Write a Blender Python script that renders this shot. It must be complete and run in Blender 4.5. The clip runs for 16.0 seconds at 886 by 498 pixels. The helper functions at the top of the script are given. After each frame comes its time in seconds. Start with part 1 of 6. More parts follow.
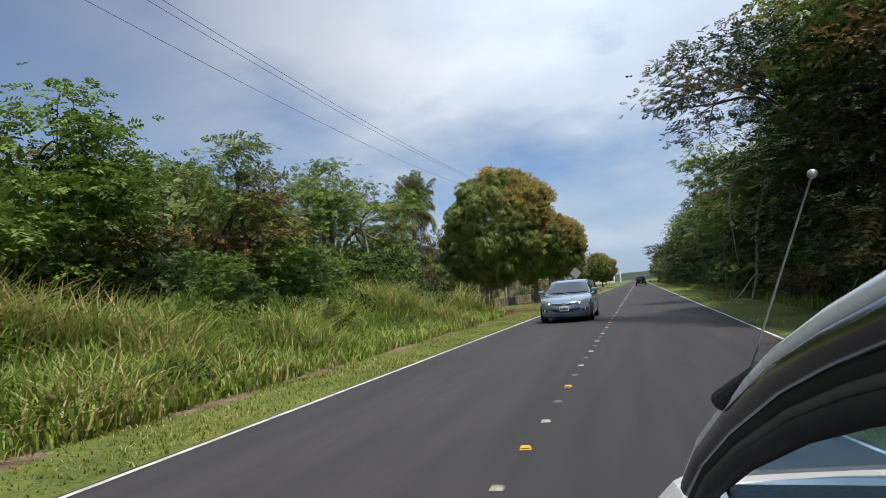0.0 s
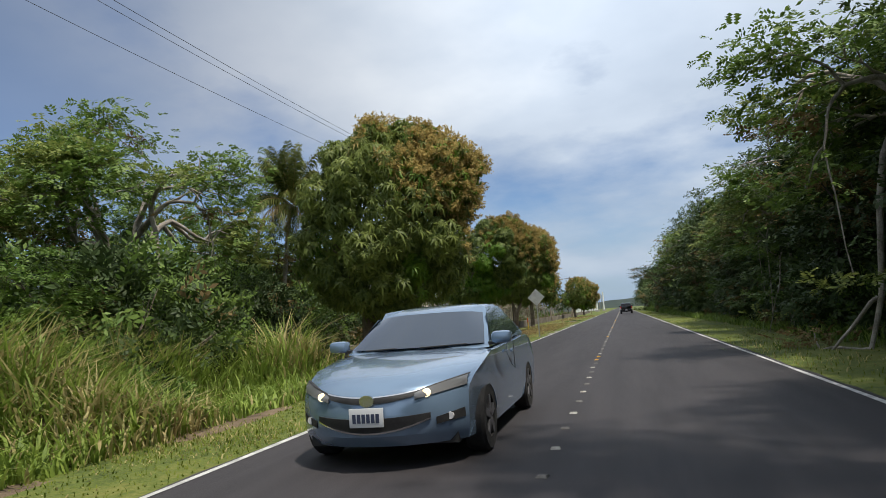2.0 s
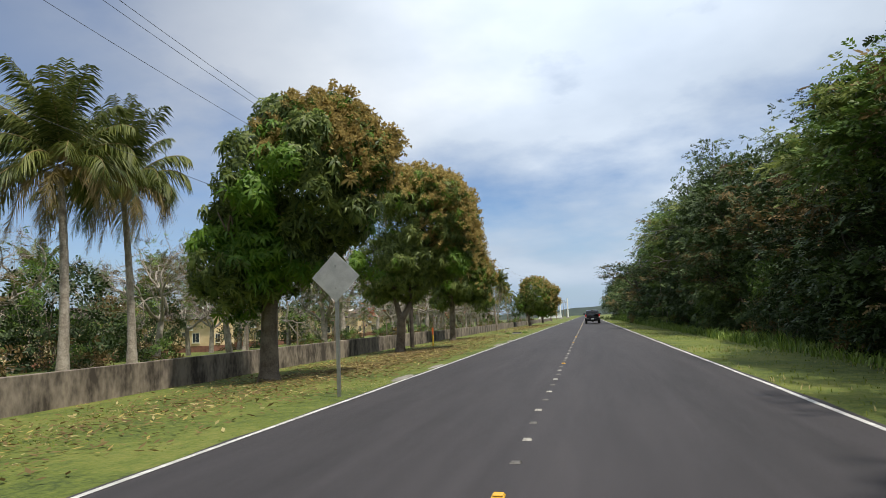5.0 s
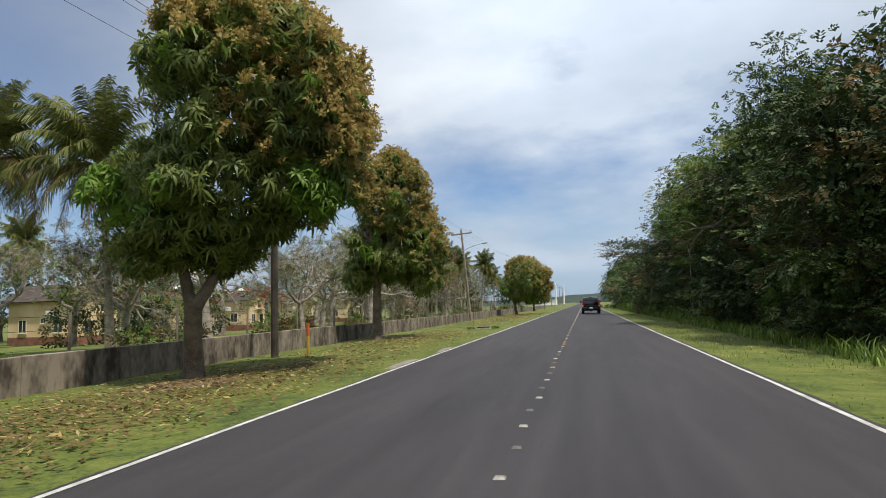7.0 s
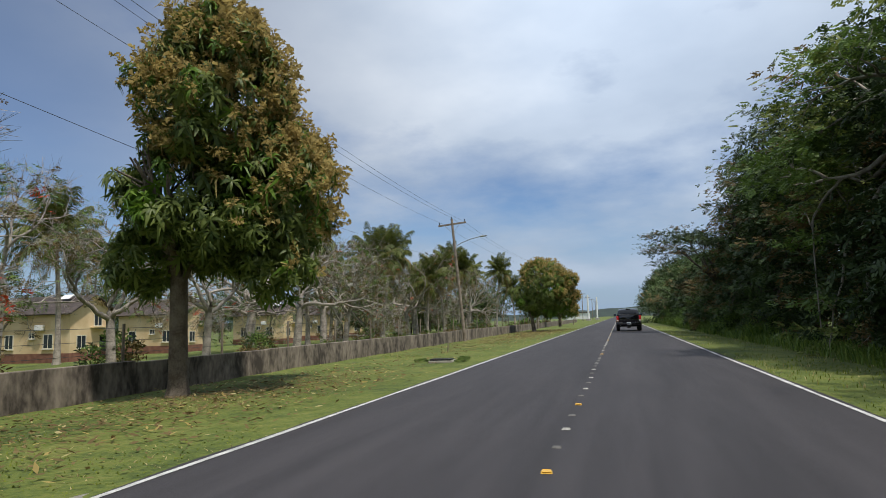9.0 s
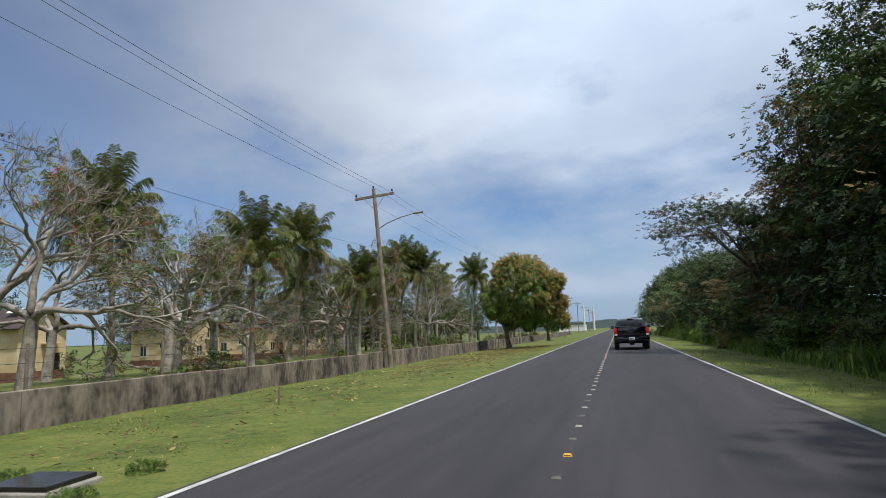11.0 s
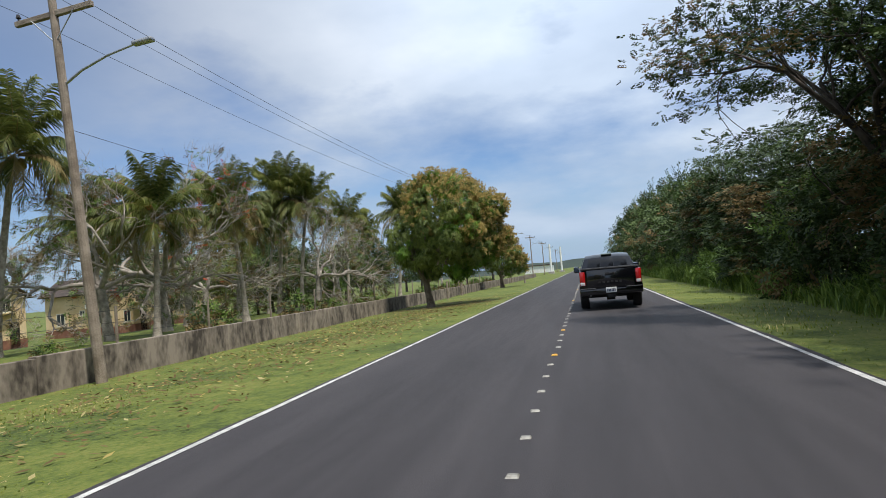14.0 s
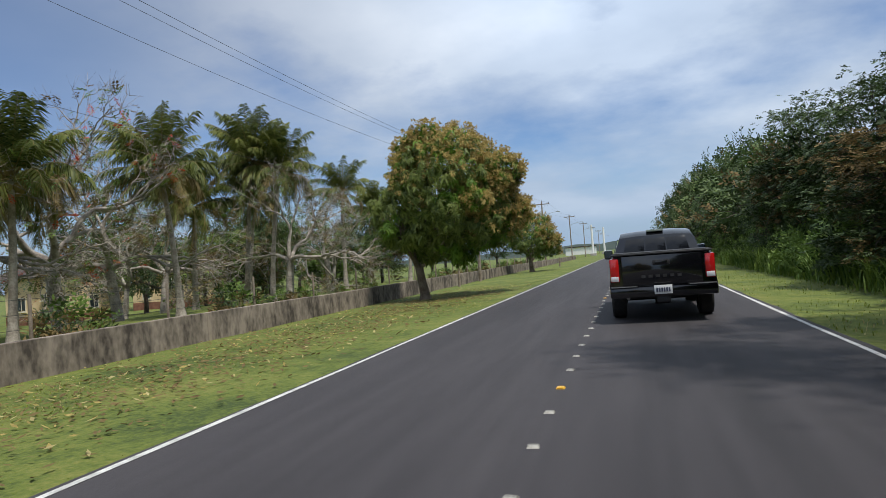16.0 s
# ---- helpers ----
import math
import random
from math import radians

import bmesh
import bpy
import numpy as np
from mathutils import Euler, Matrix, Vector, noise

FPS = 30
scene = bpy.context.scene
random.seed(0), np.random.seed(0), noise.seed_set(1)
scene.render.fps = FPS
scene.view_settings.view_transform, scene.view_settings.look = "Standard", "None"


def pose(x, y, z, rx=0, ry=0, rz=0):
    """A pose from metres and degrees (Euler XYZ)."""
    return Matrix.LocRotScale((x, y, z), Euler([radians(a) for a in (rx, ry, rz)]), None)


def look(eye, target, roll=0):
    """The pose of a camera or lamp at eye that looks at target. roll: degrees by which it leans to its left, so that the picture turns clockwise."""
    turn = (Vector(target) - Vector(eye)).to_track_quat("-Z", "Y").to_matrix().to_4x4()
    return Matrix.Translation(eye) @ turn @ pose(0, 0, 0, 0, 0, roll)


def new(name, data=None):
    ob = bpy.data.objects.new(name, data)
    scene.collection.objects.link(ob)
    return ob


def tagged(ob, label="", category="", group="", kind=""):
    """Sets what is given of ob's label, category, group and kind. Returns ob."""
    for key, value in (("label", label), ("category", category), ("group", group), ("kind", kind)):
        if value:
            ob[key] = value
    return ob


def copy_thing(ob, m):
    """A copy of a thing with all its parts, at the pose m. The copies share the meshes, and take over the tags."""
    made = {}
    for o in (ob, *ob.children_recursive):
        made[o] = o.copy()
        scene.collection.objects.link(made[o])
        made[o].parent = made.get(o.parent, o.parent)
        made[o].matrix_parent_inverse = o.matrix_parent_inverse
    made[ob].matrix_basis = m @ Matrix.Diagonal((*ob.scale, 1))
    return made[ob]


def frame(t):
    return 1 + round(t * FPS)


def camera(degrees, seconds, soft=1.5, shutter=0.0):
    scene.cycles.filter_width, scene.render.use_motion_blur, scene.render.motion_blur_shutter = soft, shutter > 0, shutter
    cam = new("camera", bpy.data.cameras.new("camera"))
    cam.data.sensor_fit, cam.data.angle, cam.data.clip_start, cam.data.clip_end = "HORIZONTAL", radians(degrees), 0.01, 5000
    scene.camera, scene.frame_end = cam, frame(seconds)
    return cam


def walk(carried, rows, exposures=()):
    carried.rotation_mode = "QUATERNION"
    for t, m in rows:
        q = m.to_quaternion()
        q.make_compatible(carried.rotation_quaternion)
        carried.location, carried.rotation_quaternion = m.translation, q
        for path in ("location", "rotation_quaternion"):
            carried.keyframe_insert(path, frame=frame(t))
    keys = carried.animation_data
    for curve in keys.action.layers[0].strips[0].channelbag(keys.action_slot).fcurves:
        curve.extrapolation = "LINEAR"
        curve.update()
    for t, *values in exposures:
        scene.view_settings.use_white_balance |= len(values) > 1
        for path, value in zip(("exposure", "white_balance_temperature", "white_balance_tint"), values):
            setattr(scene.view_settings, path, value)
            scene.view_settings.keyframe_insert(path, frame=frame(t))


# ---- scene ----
LENS = 68.2
cam = camera(LENS, 16.0, soft=0.6)
PATH = [
    (0, (0.880, 0.000, 1.277), (-1.934, 9.572, 1.953), -4.34),
    (0.5, (0.792, 4.249, 1.252), (-2.041, 13.811, 1.986), -3.37),
    (1, (0.714, 8.407, 1.252), (-2.069, 17.955, 2.298), -4.87),
    (1.5, (0.651, 12.553, 1.214), (-2.042, 22.124, 2.276), -3.94),
    (2, (0.624, 16.593, 1.253), (-1.921, 26.205, 2.326), -4.35),
    (2.5, (0.604, 20.825, 1.212), (-1.769, 30.474, 2.336), -3.83),
    (3, (0.568, 24.944, 1.182), (-1.682, 34.622, 2.313), -3.58),
    (3.5, (0.538, 29.044, 1.215), (-1.543, 38.759, 2.354), -3.74),
    (6, (0.606, 48.844, 1.211), (-1.503, 58.571, 2.186), -1.98),
    (6.5, (0.576, 52.941, 1.251), (-1.478, 62.691, 2.098), -2.03),
    (7, (0.585, 57.112, 1.287), (-1.491, 66.857, 2.144), -1.57),
    (7.5, (0.543, 61.206, 1.306), (-1.535, 70.950, 2.164), -1.74),
    (8, (0.507, 65.246, 1.289), (-1.669, 74.963, 2.206), -1.98),
    (8.5, (0.545, 69.275, 1.255), (-1.898, 78.923, 2.223), -1.46),
    (9, (0.538, 73.164, 1.234), (-2.006, 82.774, 2.318), -1.65),
    (9.5, (0.543, 76.868, 1.273), (-2.006, 86.468, 2.432), -2.15),
    (10, (0.560, 80.549, 1.286), (-1.932, 90.157, 2.503), -2.23),
    (12.5, (0.412, 97.925, 1.406), (-2.309, 107.466, 2.656), -0.50),
    (13, (0.472, 100.378, 1.448), (-2.264, 109.959, 2.301), 0.37),
    (13.5, (0.480, 102.771, 1.403), (-2.141, 112.400, 2.033), -0.03),
    (14, (0.539, 105.043, 1.404), (-1.566, 114.810, 1.834), -4.82),
    (14.5, (0.582, 107.240, 1.385), (-1.402, 117.040, 1.566), -5.44),
    (15, (0.617, 109.180, 1.384), (-1.724, 118.901, 1.522), -4.05),
    (15.5, (0.668, 111.110, 1.390), (-1.936, 120.763, 1.564), -4.54),
    (16, (0.720, 113.044, 1.408), (-2.036, 122.654, 1.592), -4.31),
]
walk(cam, [(t, look(eye, target, roll)) for t, eye, target, roll in PATH],
     [(0.0, 0.17, 6800, 10), (0.5, 0.12, 6800, 10), (1.0, 0.12, 6800, 10), (1.5, 0.26, 6838, 10), (2.0, 0.1, 6875, 10), (3.0, 0.32, 6950, 10), (3.5, 0.3, 6950, 10), (6.0, 0.25, 6950, 10), (6.5, 0.4, 6950, 10), (7.0, 0.2, 6950, 10), (8.0, 0.2, 6800, 10), (8.5, 0.1, 6650, 10), (9.0, -0.05, 6575, 10), (10.0, 0.06, 6500, 10), (12.5, -0.16, 6450, 10), (13.0, 0.0, 6500, 10), (14.0, 0.2, 6550, 10), (14.5, 0.33, 6700, 10), (15.0, 0.2, 6500, 10), (16.0, 0.08, 6500, 10)])

# ---- light ----
SUN_EL, SUN_AZ = 67.0, 124.0      # height, and compass turn from +y towards +x
world = bpy.data.worlds.new("sky")
scene.world = world
world.use_nodes = True
wn, wl = world.node_tree.nodes, world.node_tree.links
wn.clear()


def wnode(kind, **kw):
    n = wn.new(kind)
    for k, v in kw.items():
        n.inputs[k].default_value = v
    return n


sky = wn.new("ShaderNodeTexSky")
sky.sky_type = "NISHITA"
sky.sun_disc = False
sky.sun_elevation, sky.sun_rotation = radians(SUN_EL), radians(SUN_AZ)
sky.air_density, sky.dust_density, sky.ozone_density = 1.0, 0.4, 1.5
tc = wn.new("ShaderNodeTexCoord")
sep = wn.new("ShaderNodeSeparateXYZ")
wl.new(tc.outputs["Generated"], sep.inputs[0])


def wmath(op, a, b=None, clamp=False):
    n = wn.new("ShaderNodeMath")
    n.operation, n.use_clamp = op, clamp
    for i, v in enumerate((a, b)):
        if v is None:
            continue
        if isinstance(v, (int, float)):
            n.inputs[i].default_value = v
        else:
            wl.new(v, n.inputs[i])
    return n.outputs[0]


up = wmath("ADD", wmath("MAXIMUM", sep.outputs[2], 0.0), 0.22)
cx, cy = wmath("DIVIDE", sep.outputs[0], up), wmath("DIVIDE", sep.outputs[1], up)
comb = wn.new("ShaderNodeCombineXYZ")
wl.new(cx, comb.inputs[0]), wl.new(cy, comb.inputs[1])
comb.inputs[2].default_value = 3.7


def wnoise(scale, detail, rough):
    n = wnode("ShaderNodeTexNoise", Scale=scale, Detail=detail, Roughness=rough)
    wl.new(comb.outputs[0], n.inputs["Vector"])
    return n.outputs["Fac"]


def wramp(fac, stops):
    n = wn.new("ShaderNodeValToRGB")
    el = n.color_ramp.elements
    while len(el) < len(stops):
        el.new(0.5)
    for e, (p, c) in zip(el, stops):
        e.position, e.color = p, (*c, 1)
    wl.new(fac, n.inputs[0])
    return n.outputs[0]


cover = wramp(wnoise(0.9, 7, 0.55), [(0.33, (0, 0, 0)), (0.52, (0.94, 0.94, 0.94))])
shade = wramp(wnoise(0.62, 6, 0.52), [(0.33, (0.300, 0.370, 0.475)), (0.49, (0.435, 0.510, 0.615)), (0.66, (0.70, 0.755, 0.82))])
glow = wn.new("ShaderNodeVectorMath")
glow.operation = "DOT_PRODUCT"
wl.new(tc.outputs["Generated"], glow.inputs[0])
glow.inputs[1].default_value = Vector((0.02, 0.86, 0.50)).normalized()
near = wmath("MULTIPLY", wmath("POWER", wmath("MAXIMUM", glow.outputs["Value"], 0.0), 14.0), 0.78)
high = wmath("MULTIPLY", wmath("POWER", wmath("MAXIMUM", sep.outputs[2], 0.0), 2.5), 0.45)
aside = wn.new("ShaderNodeVectorMath")
aside.operation = "DOT_PRODUCT"
wl.new(tc.outputs["Generated"], aside.inputs[0])
aside.inputs[1].default_value = Vector((-0.80, 0.52, 0.30)).normalized()
dim = wmath("MULTIPLY", wmath("POWER", wmath("MAXIMUM", aside.outputs["Value"], 0.0), 6.0), 0.38)
lift = wmath("SUBTRACT", wmath("ADD", wmath("ADD", near, high), 1.0), dim)
bright = wn.new("ShaderNodeVectorMath")
bright.operation = "SCALE"
wl.new(shade, bright.inputs[0]), wl.new(lift, bright.inputs[3])
blue = wn.new("ShaderNodeMix")
blue.data_type = "RGBA"
blue.blend_type = "MULTIPLY"
blue.inputs[0].default_value = 1.0
wl.new(sky.outputs[0], blue.inputs[6])
blue.inputs[7].default_value = (0.076, 0.088, 0.108, 1)
clear_way = wn.new("ShaderNodeVectorMath")
clear_way.operation = "DOT_PRODUCT"
wl.new(tc.outputs["Generated"], clear_way.inputs[0])
clear_way.inputs[1].default_value = Vector((-0.80, 0.60, 0.20)).normalized()
mixed = wn.new("ShaderNodeMix")
mixed.data_type = "RGBA"
open_sky = wmath("MULTIPLY", wmath("POWER", wmath("MAXIMUM", clear_way.outputs["Value"], 0.0), 12.0), 0.82)
wl.new(wmath("MULTIPLY", cover, wmath("SUBTRACT", 1.0, open_sky)), mixed.inputs[0]), wl.new(blue.outputs[2], mixed.inputs[6]), wl.new(bright.outputs[0], mixed.inputs[7])
bg = wn.new("ShaderNodeBackground")
low = wmath("SUBTRACT", 1.0, wmath("DIVIDE", wmath("MAXIMUM", sep.outputs[2], 0.0), 0.17), clamp=True)
haze = wn.new("ShaderNodeMix")
haze.data_type = "RGBA"
wl.new(wmath("MULTIPLY", low, 0.85), haze.inputs[0]), wl.new(mixed.outputs[2], haze.inputs[6])
haze.inputs[7].default_value = (0.29, 0.42, 0.61, 1)
wl.new(haze.outputs[2], bg.inputs[0])
bg.inputs[1].default_value = 1.0
wo = wn.new("ShaderNodeOutputWorld")
wl.new(bg.outputs[0], wo.inputs[0])

lamp = bpy.data.lights.new("sun", "SUN")
lamp.energy, lamp.angle, lamp.color = 3.9, radians(2.5), (1.0, 0.95, 0.87)
sun = new("sun", lamp)
sd = Vector((math.sin(radians(SUN_AZ)) * math.cos(radians(SUN_EL)), math.cos(radians(SUN_AZ)) * math.cos(radians(SUN_EL)), math.sin(radians(SUN_EL))))
sun.matrix_world = look(sd * 60, (0, 0, 0))

# ---- materials ----


def material(name, c1, c2, rough=0.8, scale=4.0, metal=0.0, bump=0.3, fine=60.0, coords="Object", spread=0.0, cut=(0.35, 0.65), stretch=None):
    """Two colours mixed by coarse and fine noise, with a fine relief. spread: how far pieces differ from one another."""
    m = bpy.data.materials.new(name)
    m.use_nodes = True
    n, l = m.node_tree.nodes, m.node_tree.links
    b = n["Principled BSDF"]
    t = n.new("ShaderNodeTexCoord")
    place = t.outputs[coords]
    if stretch:
        mp = n.new("ShaderNodeMapping")
        mp.inputs["Scale"].default_value = stretch
        l.new(place, mp.inputs["Vector"])
        place = mp.outputs[0]

    def tex(s, d=5):
        x = n.new("ShaderNodeTexNoise")
        x.inputs["Scale"].default_value, x.inputs["Detail"].default_value = s, d
        l.new(place, x.inputs["Vector"])
        return x.outputs["Fac"]

    a, f = tex(scale), tex(fine, 3)
    add = n.new("ShaderNodeMath")
    add.operation = "MULTIPLY_ADD"
    l.new(f, add.inputs[0])
    add.inputs[1].default_value = 0.5
    l.new(a, add.inputs[2])
    sub = n.new("ShaderNodeMapRange")
    sub.inputs[1].default_value, sub.inputs[2].default_value = cut[0] + 0.25, cut[1] + 0.25
    l.new(add.outputs[0], sub.inputs[0])
    mix = n.new("ShaderNodeMix")
    mix.data_type = "RGBA"
    mix.inputs[6].default_value, mix.inputs[7].default_value = (*c1, 1), (*c2, 1)
    l.new(sub.outputs[0], mix.inputs[0])
    col = mix.outputs[2]
    if spread:
        oi, hs = n.new("ShaderNodeObjectInfo"), n.new("ShaderNodeHueSaturation")
        mr = n.new("ShaderNodeMapRange")
        mr.inputs[3].default_value, mr.inputs[4].default_value = 1 - spread, 1 + spread
        l.new(oi.outputs["Random"], mr.inputs[0])
        l.new(mr.outputs[0], hs.inputs["Value"])
        l.new(col, hs.inputs["Color"])
        col = hs.outputs[0]
    l.new(col, b.inputs["Base Color"])
    b.inputs["Roughness"].default_value, b.inputs["Metallic"].default_value = rough, metal
    if bump:
        bp = n.new("ShaderNodeBump")
        bp.inputs["Strength"].default_value, bp.inputs["Distance"].default_value = bump, 0.02
        l.new(f, bp.inputs["Height"])
        l.new(bp.outputs[0], b.inputs["Normal"])
    return m


def ground_material(name, dark, mid, light, stretch, coarse, fine, relief, rough):
    """Three colours: broad patches, middling tufts or bands, and fine grain."""
    m = bpy.data.materials.new(name)
    m.use_nodes = True
    n, l = m.node_tree.nodes, m.node_tree.links
    b, t, mp = n["Principled BSDF"], n.new("ShaderNodeTexCoord"), n.new("ShaderNodeMapping")
    mp.inputs["Scale"].default_value = stretch
    l.new(t.outputs["Object"], mp.inputs["Vector"])

    def tex(s, d, src):
        x = n.new("ShaderNodeTexNoise")
        x.inputs["Scale"].default_value, x.inputs["Detail"].default_value, x.inputs["Roughness"].default_value = s, d, 0.62
        l.new(src, x.inputs["Vector"])
        return x.outputs["Fac"]

    broad, tuft, grain = tex(coarse, 5, mp.outputs[0]), tex(coarse * 7, 6, mp.outputs[0]), tex(fine, 8, t.outputs["Object"])

    def mad(a, k, c):
        x = n.new("ShaderNodeMath")
        x.operation = "MULTIPLY_ADD"
        l.new(a, x.inputs[0])
        x.inputs[1].default_value = k
        if isinstance(c, float):
            x.inputs[2].default_value = c
        else:
            l.new(c, x.inputs[2])
        return x.outputs[0]

    total = mad(grain, 1.1, mad(tuft, 0.8, mad(broad, 1.1, -1.0)))
    ramp = n.new("ShaderNodeValToRGB")
    el = ramp.color_ramp.elements
    el.new(0.5)
    for e, (p, c) in zip(el, ((0.22, dark), (0.5, mid), (0.85, light))):
        e.position, e.color = p, (*c, 1)
    l.new(total, ramp.inputs[0])
    l.new(ramp.outputs[0], b.inputs["Base Color"])
    b.inputs["Roughness"].default_value = rough
    bp = n.new("ShaderNodeBump")
    bp.inputs["Strength"].default_value, bp.inputs["Distance"].default_value = relief, 0.03
    l.new(grain, bp.inputs["Height"]), l.new(bp.outputs[0], b.inputs["Normal"])
    return m


def leaf_material(name, dark, light, through_part=0.3, gloss=0.6):
    """Leaves that differ one by one and in patches, and let some light through."""
    m = bpy.data.materials.new(name)
    m.use_nodes = True
    n, l = m.node_tree.nodes, m.node_tree.links
    b, out = n["Principled BSDF"], n["Material Output"]
    geo, t, x = n.new("ShaderNodeNewGeometry"), n.new("ShaderNodeTexCoord"), n.new("ShaderNodeTexNoise")
    x.inputs["Scale"].default_value = 0.9
    l.new(t.outputs["Object"], x.inputs["Vector"])
    av = n.new("ShaderNodeMath")
    av.operation = "ADD"
    l.new(geo.outputs["Random Per Island"], av.inputs[0]), l.new(x.outputs["Fac"], av.inputs[1])
    oi = n.new("ShaderNodeObjectInfo")
    av2 = n.new("ShaderNodeMath")
    av2.operation = "MULTIPLY_ADD"
    l.new(oi.outputs["Random"], av2.inputs[0])
    av2.inputs[1].default_value = 0.5
    l.new(av.outputs[0], av2.inputs[2])
    mr = n.new("ShaderNodeMapRange")
    mr.inputs[1].default_value, mr.inputs[2].default_value = 0.5, 1.75
    l.new(av2.outputs[0], mr.inputs[0])
    mix = n.new("ShaderNodeMix")
    mix.data_type = "RGBA"
    mix.inputs[6].default_value, mix.inputs[7].default_value = (*dark, 1), (*light, 1)
    l.new(mr.outputs[0], mix.inputs[0])
    l.new(mix.outputs[2], b.inputs["Base Color"])
    b.inputs["Roughness"].default_value = gloss
    b.inputs["Specular IOR Level"].default_value = 0.28
    tr, ms = n.new("ShaderNodeBsdfTranslucent"), n.new("ShaderNodeMixShader")
    l.new(mix.outputs[2], tr.inputs[0])
    ms.inputs[0].default_value = through_part
    l.new(b.outputs[0], ms.inputs[1]), l.new(tr.outputs[0], ms.inputs[2]), l.new(ms.outputs[0], out.inputs[0])
    return m


def paint(name, c, rough=0.35, coat=0.0, metal=0.0):
    m = bpy.data.materials.new(name)
    m.use_nodes = True
    n, l = m.node_tree.nodes, m.node_tree.links
    b = n["Principled BSDF"]
    t, x = n.new("ShaderNodeTexCoord"), n.new("ShaderNodeTexNoise")
    x.inputs["Scale"].default_value, x.inputs["Detail"].default_value = 6.0, 6
    l.new(t.outputs["Object"], x.inputs["Vector"])
    mr = n.new("ShaderNodeMapRange")
    mr.inputs[3].default_value, mr.inputs[4].default_value = max(0.02, rough - 0.08), rough + 0.12
    l.new(x.outputs["Fac"], mr.inputs[0])
    l.new(mr.outputs[0], b.inputs["Roughness"])
    b.inputs["Base Color"].default_value, b.inputs["Metallic"].default_value = (*c, 1), metal
    b.inputs["Coat Weight"].default_value = coat
    return m


def glowing(name, c, strength):
    m = paint(name, c, 0.3)
    b = m.node_tree.nodes["Principled BSDF"]
    b.inputs["Emission Color"].default_value, b.inputs["Emission Strength"].default_value = (*c, 1), strength
    return m


def glass(name, tint=(0.9, 0.95, 0.95), rough=0.02):
    m = bpy.data.materials.new(name)
    m.use_nodes = True
    b = m.node_tree.nodes["Principled BSDF"]
    b.inputs["Base Color"].default_value = (*tint, 1)
    b.inputs["Transmission Weight"].default_value, b.inputs["Roughness"].default_value, b.inputs["IOR"].default_value = 1.0, rough, 1.3
    return m


M_BARK = material("bark", (0.10, 0.075, 0.055), (0.20, 0.165, 0.13), 0.95, 3, bump=0.9, fine=25)
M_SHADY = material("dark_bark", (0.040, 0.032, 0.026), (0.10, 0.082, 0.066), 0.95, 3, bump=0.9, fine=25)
M_PALE = material("pale_bark", (0.19, 0.165, 0.14), (0.40, 0.36, 0.315), 0.9, 4, bump=0.7, fine=30)
M_PALM = material("palm_bark", (0.22, 0.19, 0.155), (0.38, 0.34, 0.29), 0.9, 5, bump=0.8, fine=20)
M_MANGO = leaf_material("mango_leaf", (0.052, 0.092, 0.026), (0.24, 0.29, 0.075), 0.42, 0.45)
M_MANGO_Y = leaf_material("mango_leaf_young", (0.06, 0.15, 0.015), (0.17, 0.28, 0.035), 0.35, 0.5)
M_FLOWER = leaf_material("mango_flower", (0.28, 0.210, 0.068), (0.53, 0.410, 0.155), 0.45, 0.8)
# The dark of the woods' backlit face is partly put into this colour.
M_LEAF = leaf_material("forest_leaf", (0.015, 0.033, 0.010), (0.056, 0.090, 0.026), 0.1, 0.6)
M_FEATHER = leaf_material("feathery_leaf", (0.070, 0.108, 0.026), (0.27, 0.315, 0.085), 0.35, 0.55)
M_LEAF2 = leaf_material("fresh_leaf", (0.056, 0.118, 0.022), (0.17, 0.255, 0.054), 0.25, 0.5)
M_FRESH = leaf_material("bright_leaf", (0.054, 0.120, 0.022), (0.17, 0.265, 0.055), 0.3, 0.5)
# Darker copy of fresh_leaf for the woods: their shade is put into its colour.
M_LEAF_SHADE = leaf_material("shaded_fresh_leaf", (0.030, 0.064, 0.016), (0.105, 0.155, 0.042), 0.15, 0.55)
M_DRY = leaf_material("dry_leaf", (0.105, 0.070, 0.03), (0.20, 0.145, 0.06), 0.25, 0.8)
M_FROND = leaf_material("palm_leaf", (0.026, 0.052, 0.011), (0.185, 0.205, 0.048), 0.25, 0.5)
M_FRONDY = leaf_material("old_palm_leaf", (0.17, 0.13, 0.05), (0.30, 0.23, 0.09), 0.25, 0.6)
M_TALL = leaf_material("tall_grass_blade", (0.075, 0.14, 0.018), (0.28, 0.37, 0.075), 0.35, 0.5)
M_STRAW = leaf_material("dry_grass_blade", (0.28, 0.23, 0.095), (0.50, 0.43, 0.21), 0.35, 0.7)
M_ROAD = ground_material("asphalt", (0.0165, 0.0150, 0.0175), (0.0305, 0.0275, 0.0315), (0.050, 0.0455, 0.050), (0.55, 0.035, 1), 0.9, 150, 0.3, 0.78)
M_LAWN = ground_material("lawn", (0.036, 0.060, 0.008), (0.098, 0.130, 0.017), (0.175, 0.178, 0.040), (1, 1, 1), 0.45, 16, 0.9, 0.95)
M_LINE = material("line_paint", (0.36, 0.36, 0.35), (0.62, 0.62, 0.60), 0.6, 5, bump=0.3, fine=90)
M_DIRT = material("bare_soil", (0.085, 0.058, 0.036), (0.20, 0.145, 0.095), 0.95, 2.0, bump=0.6, fine=30)
M_GRAVEL = material("pale_gravel", (0.16, 0.15, 0.13), (0.30, 0.285, 0.26), 0.95, 5.0, bump=0.8, fine=60)
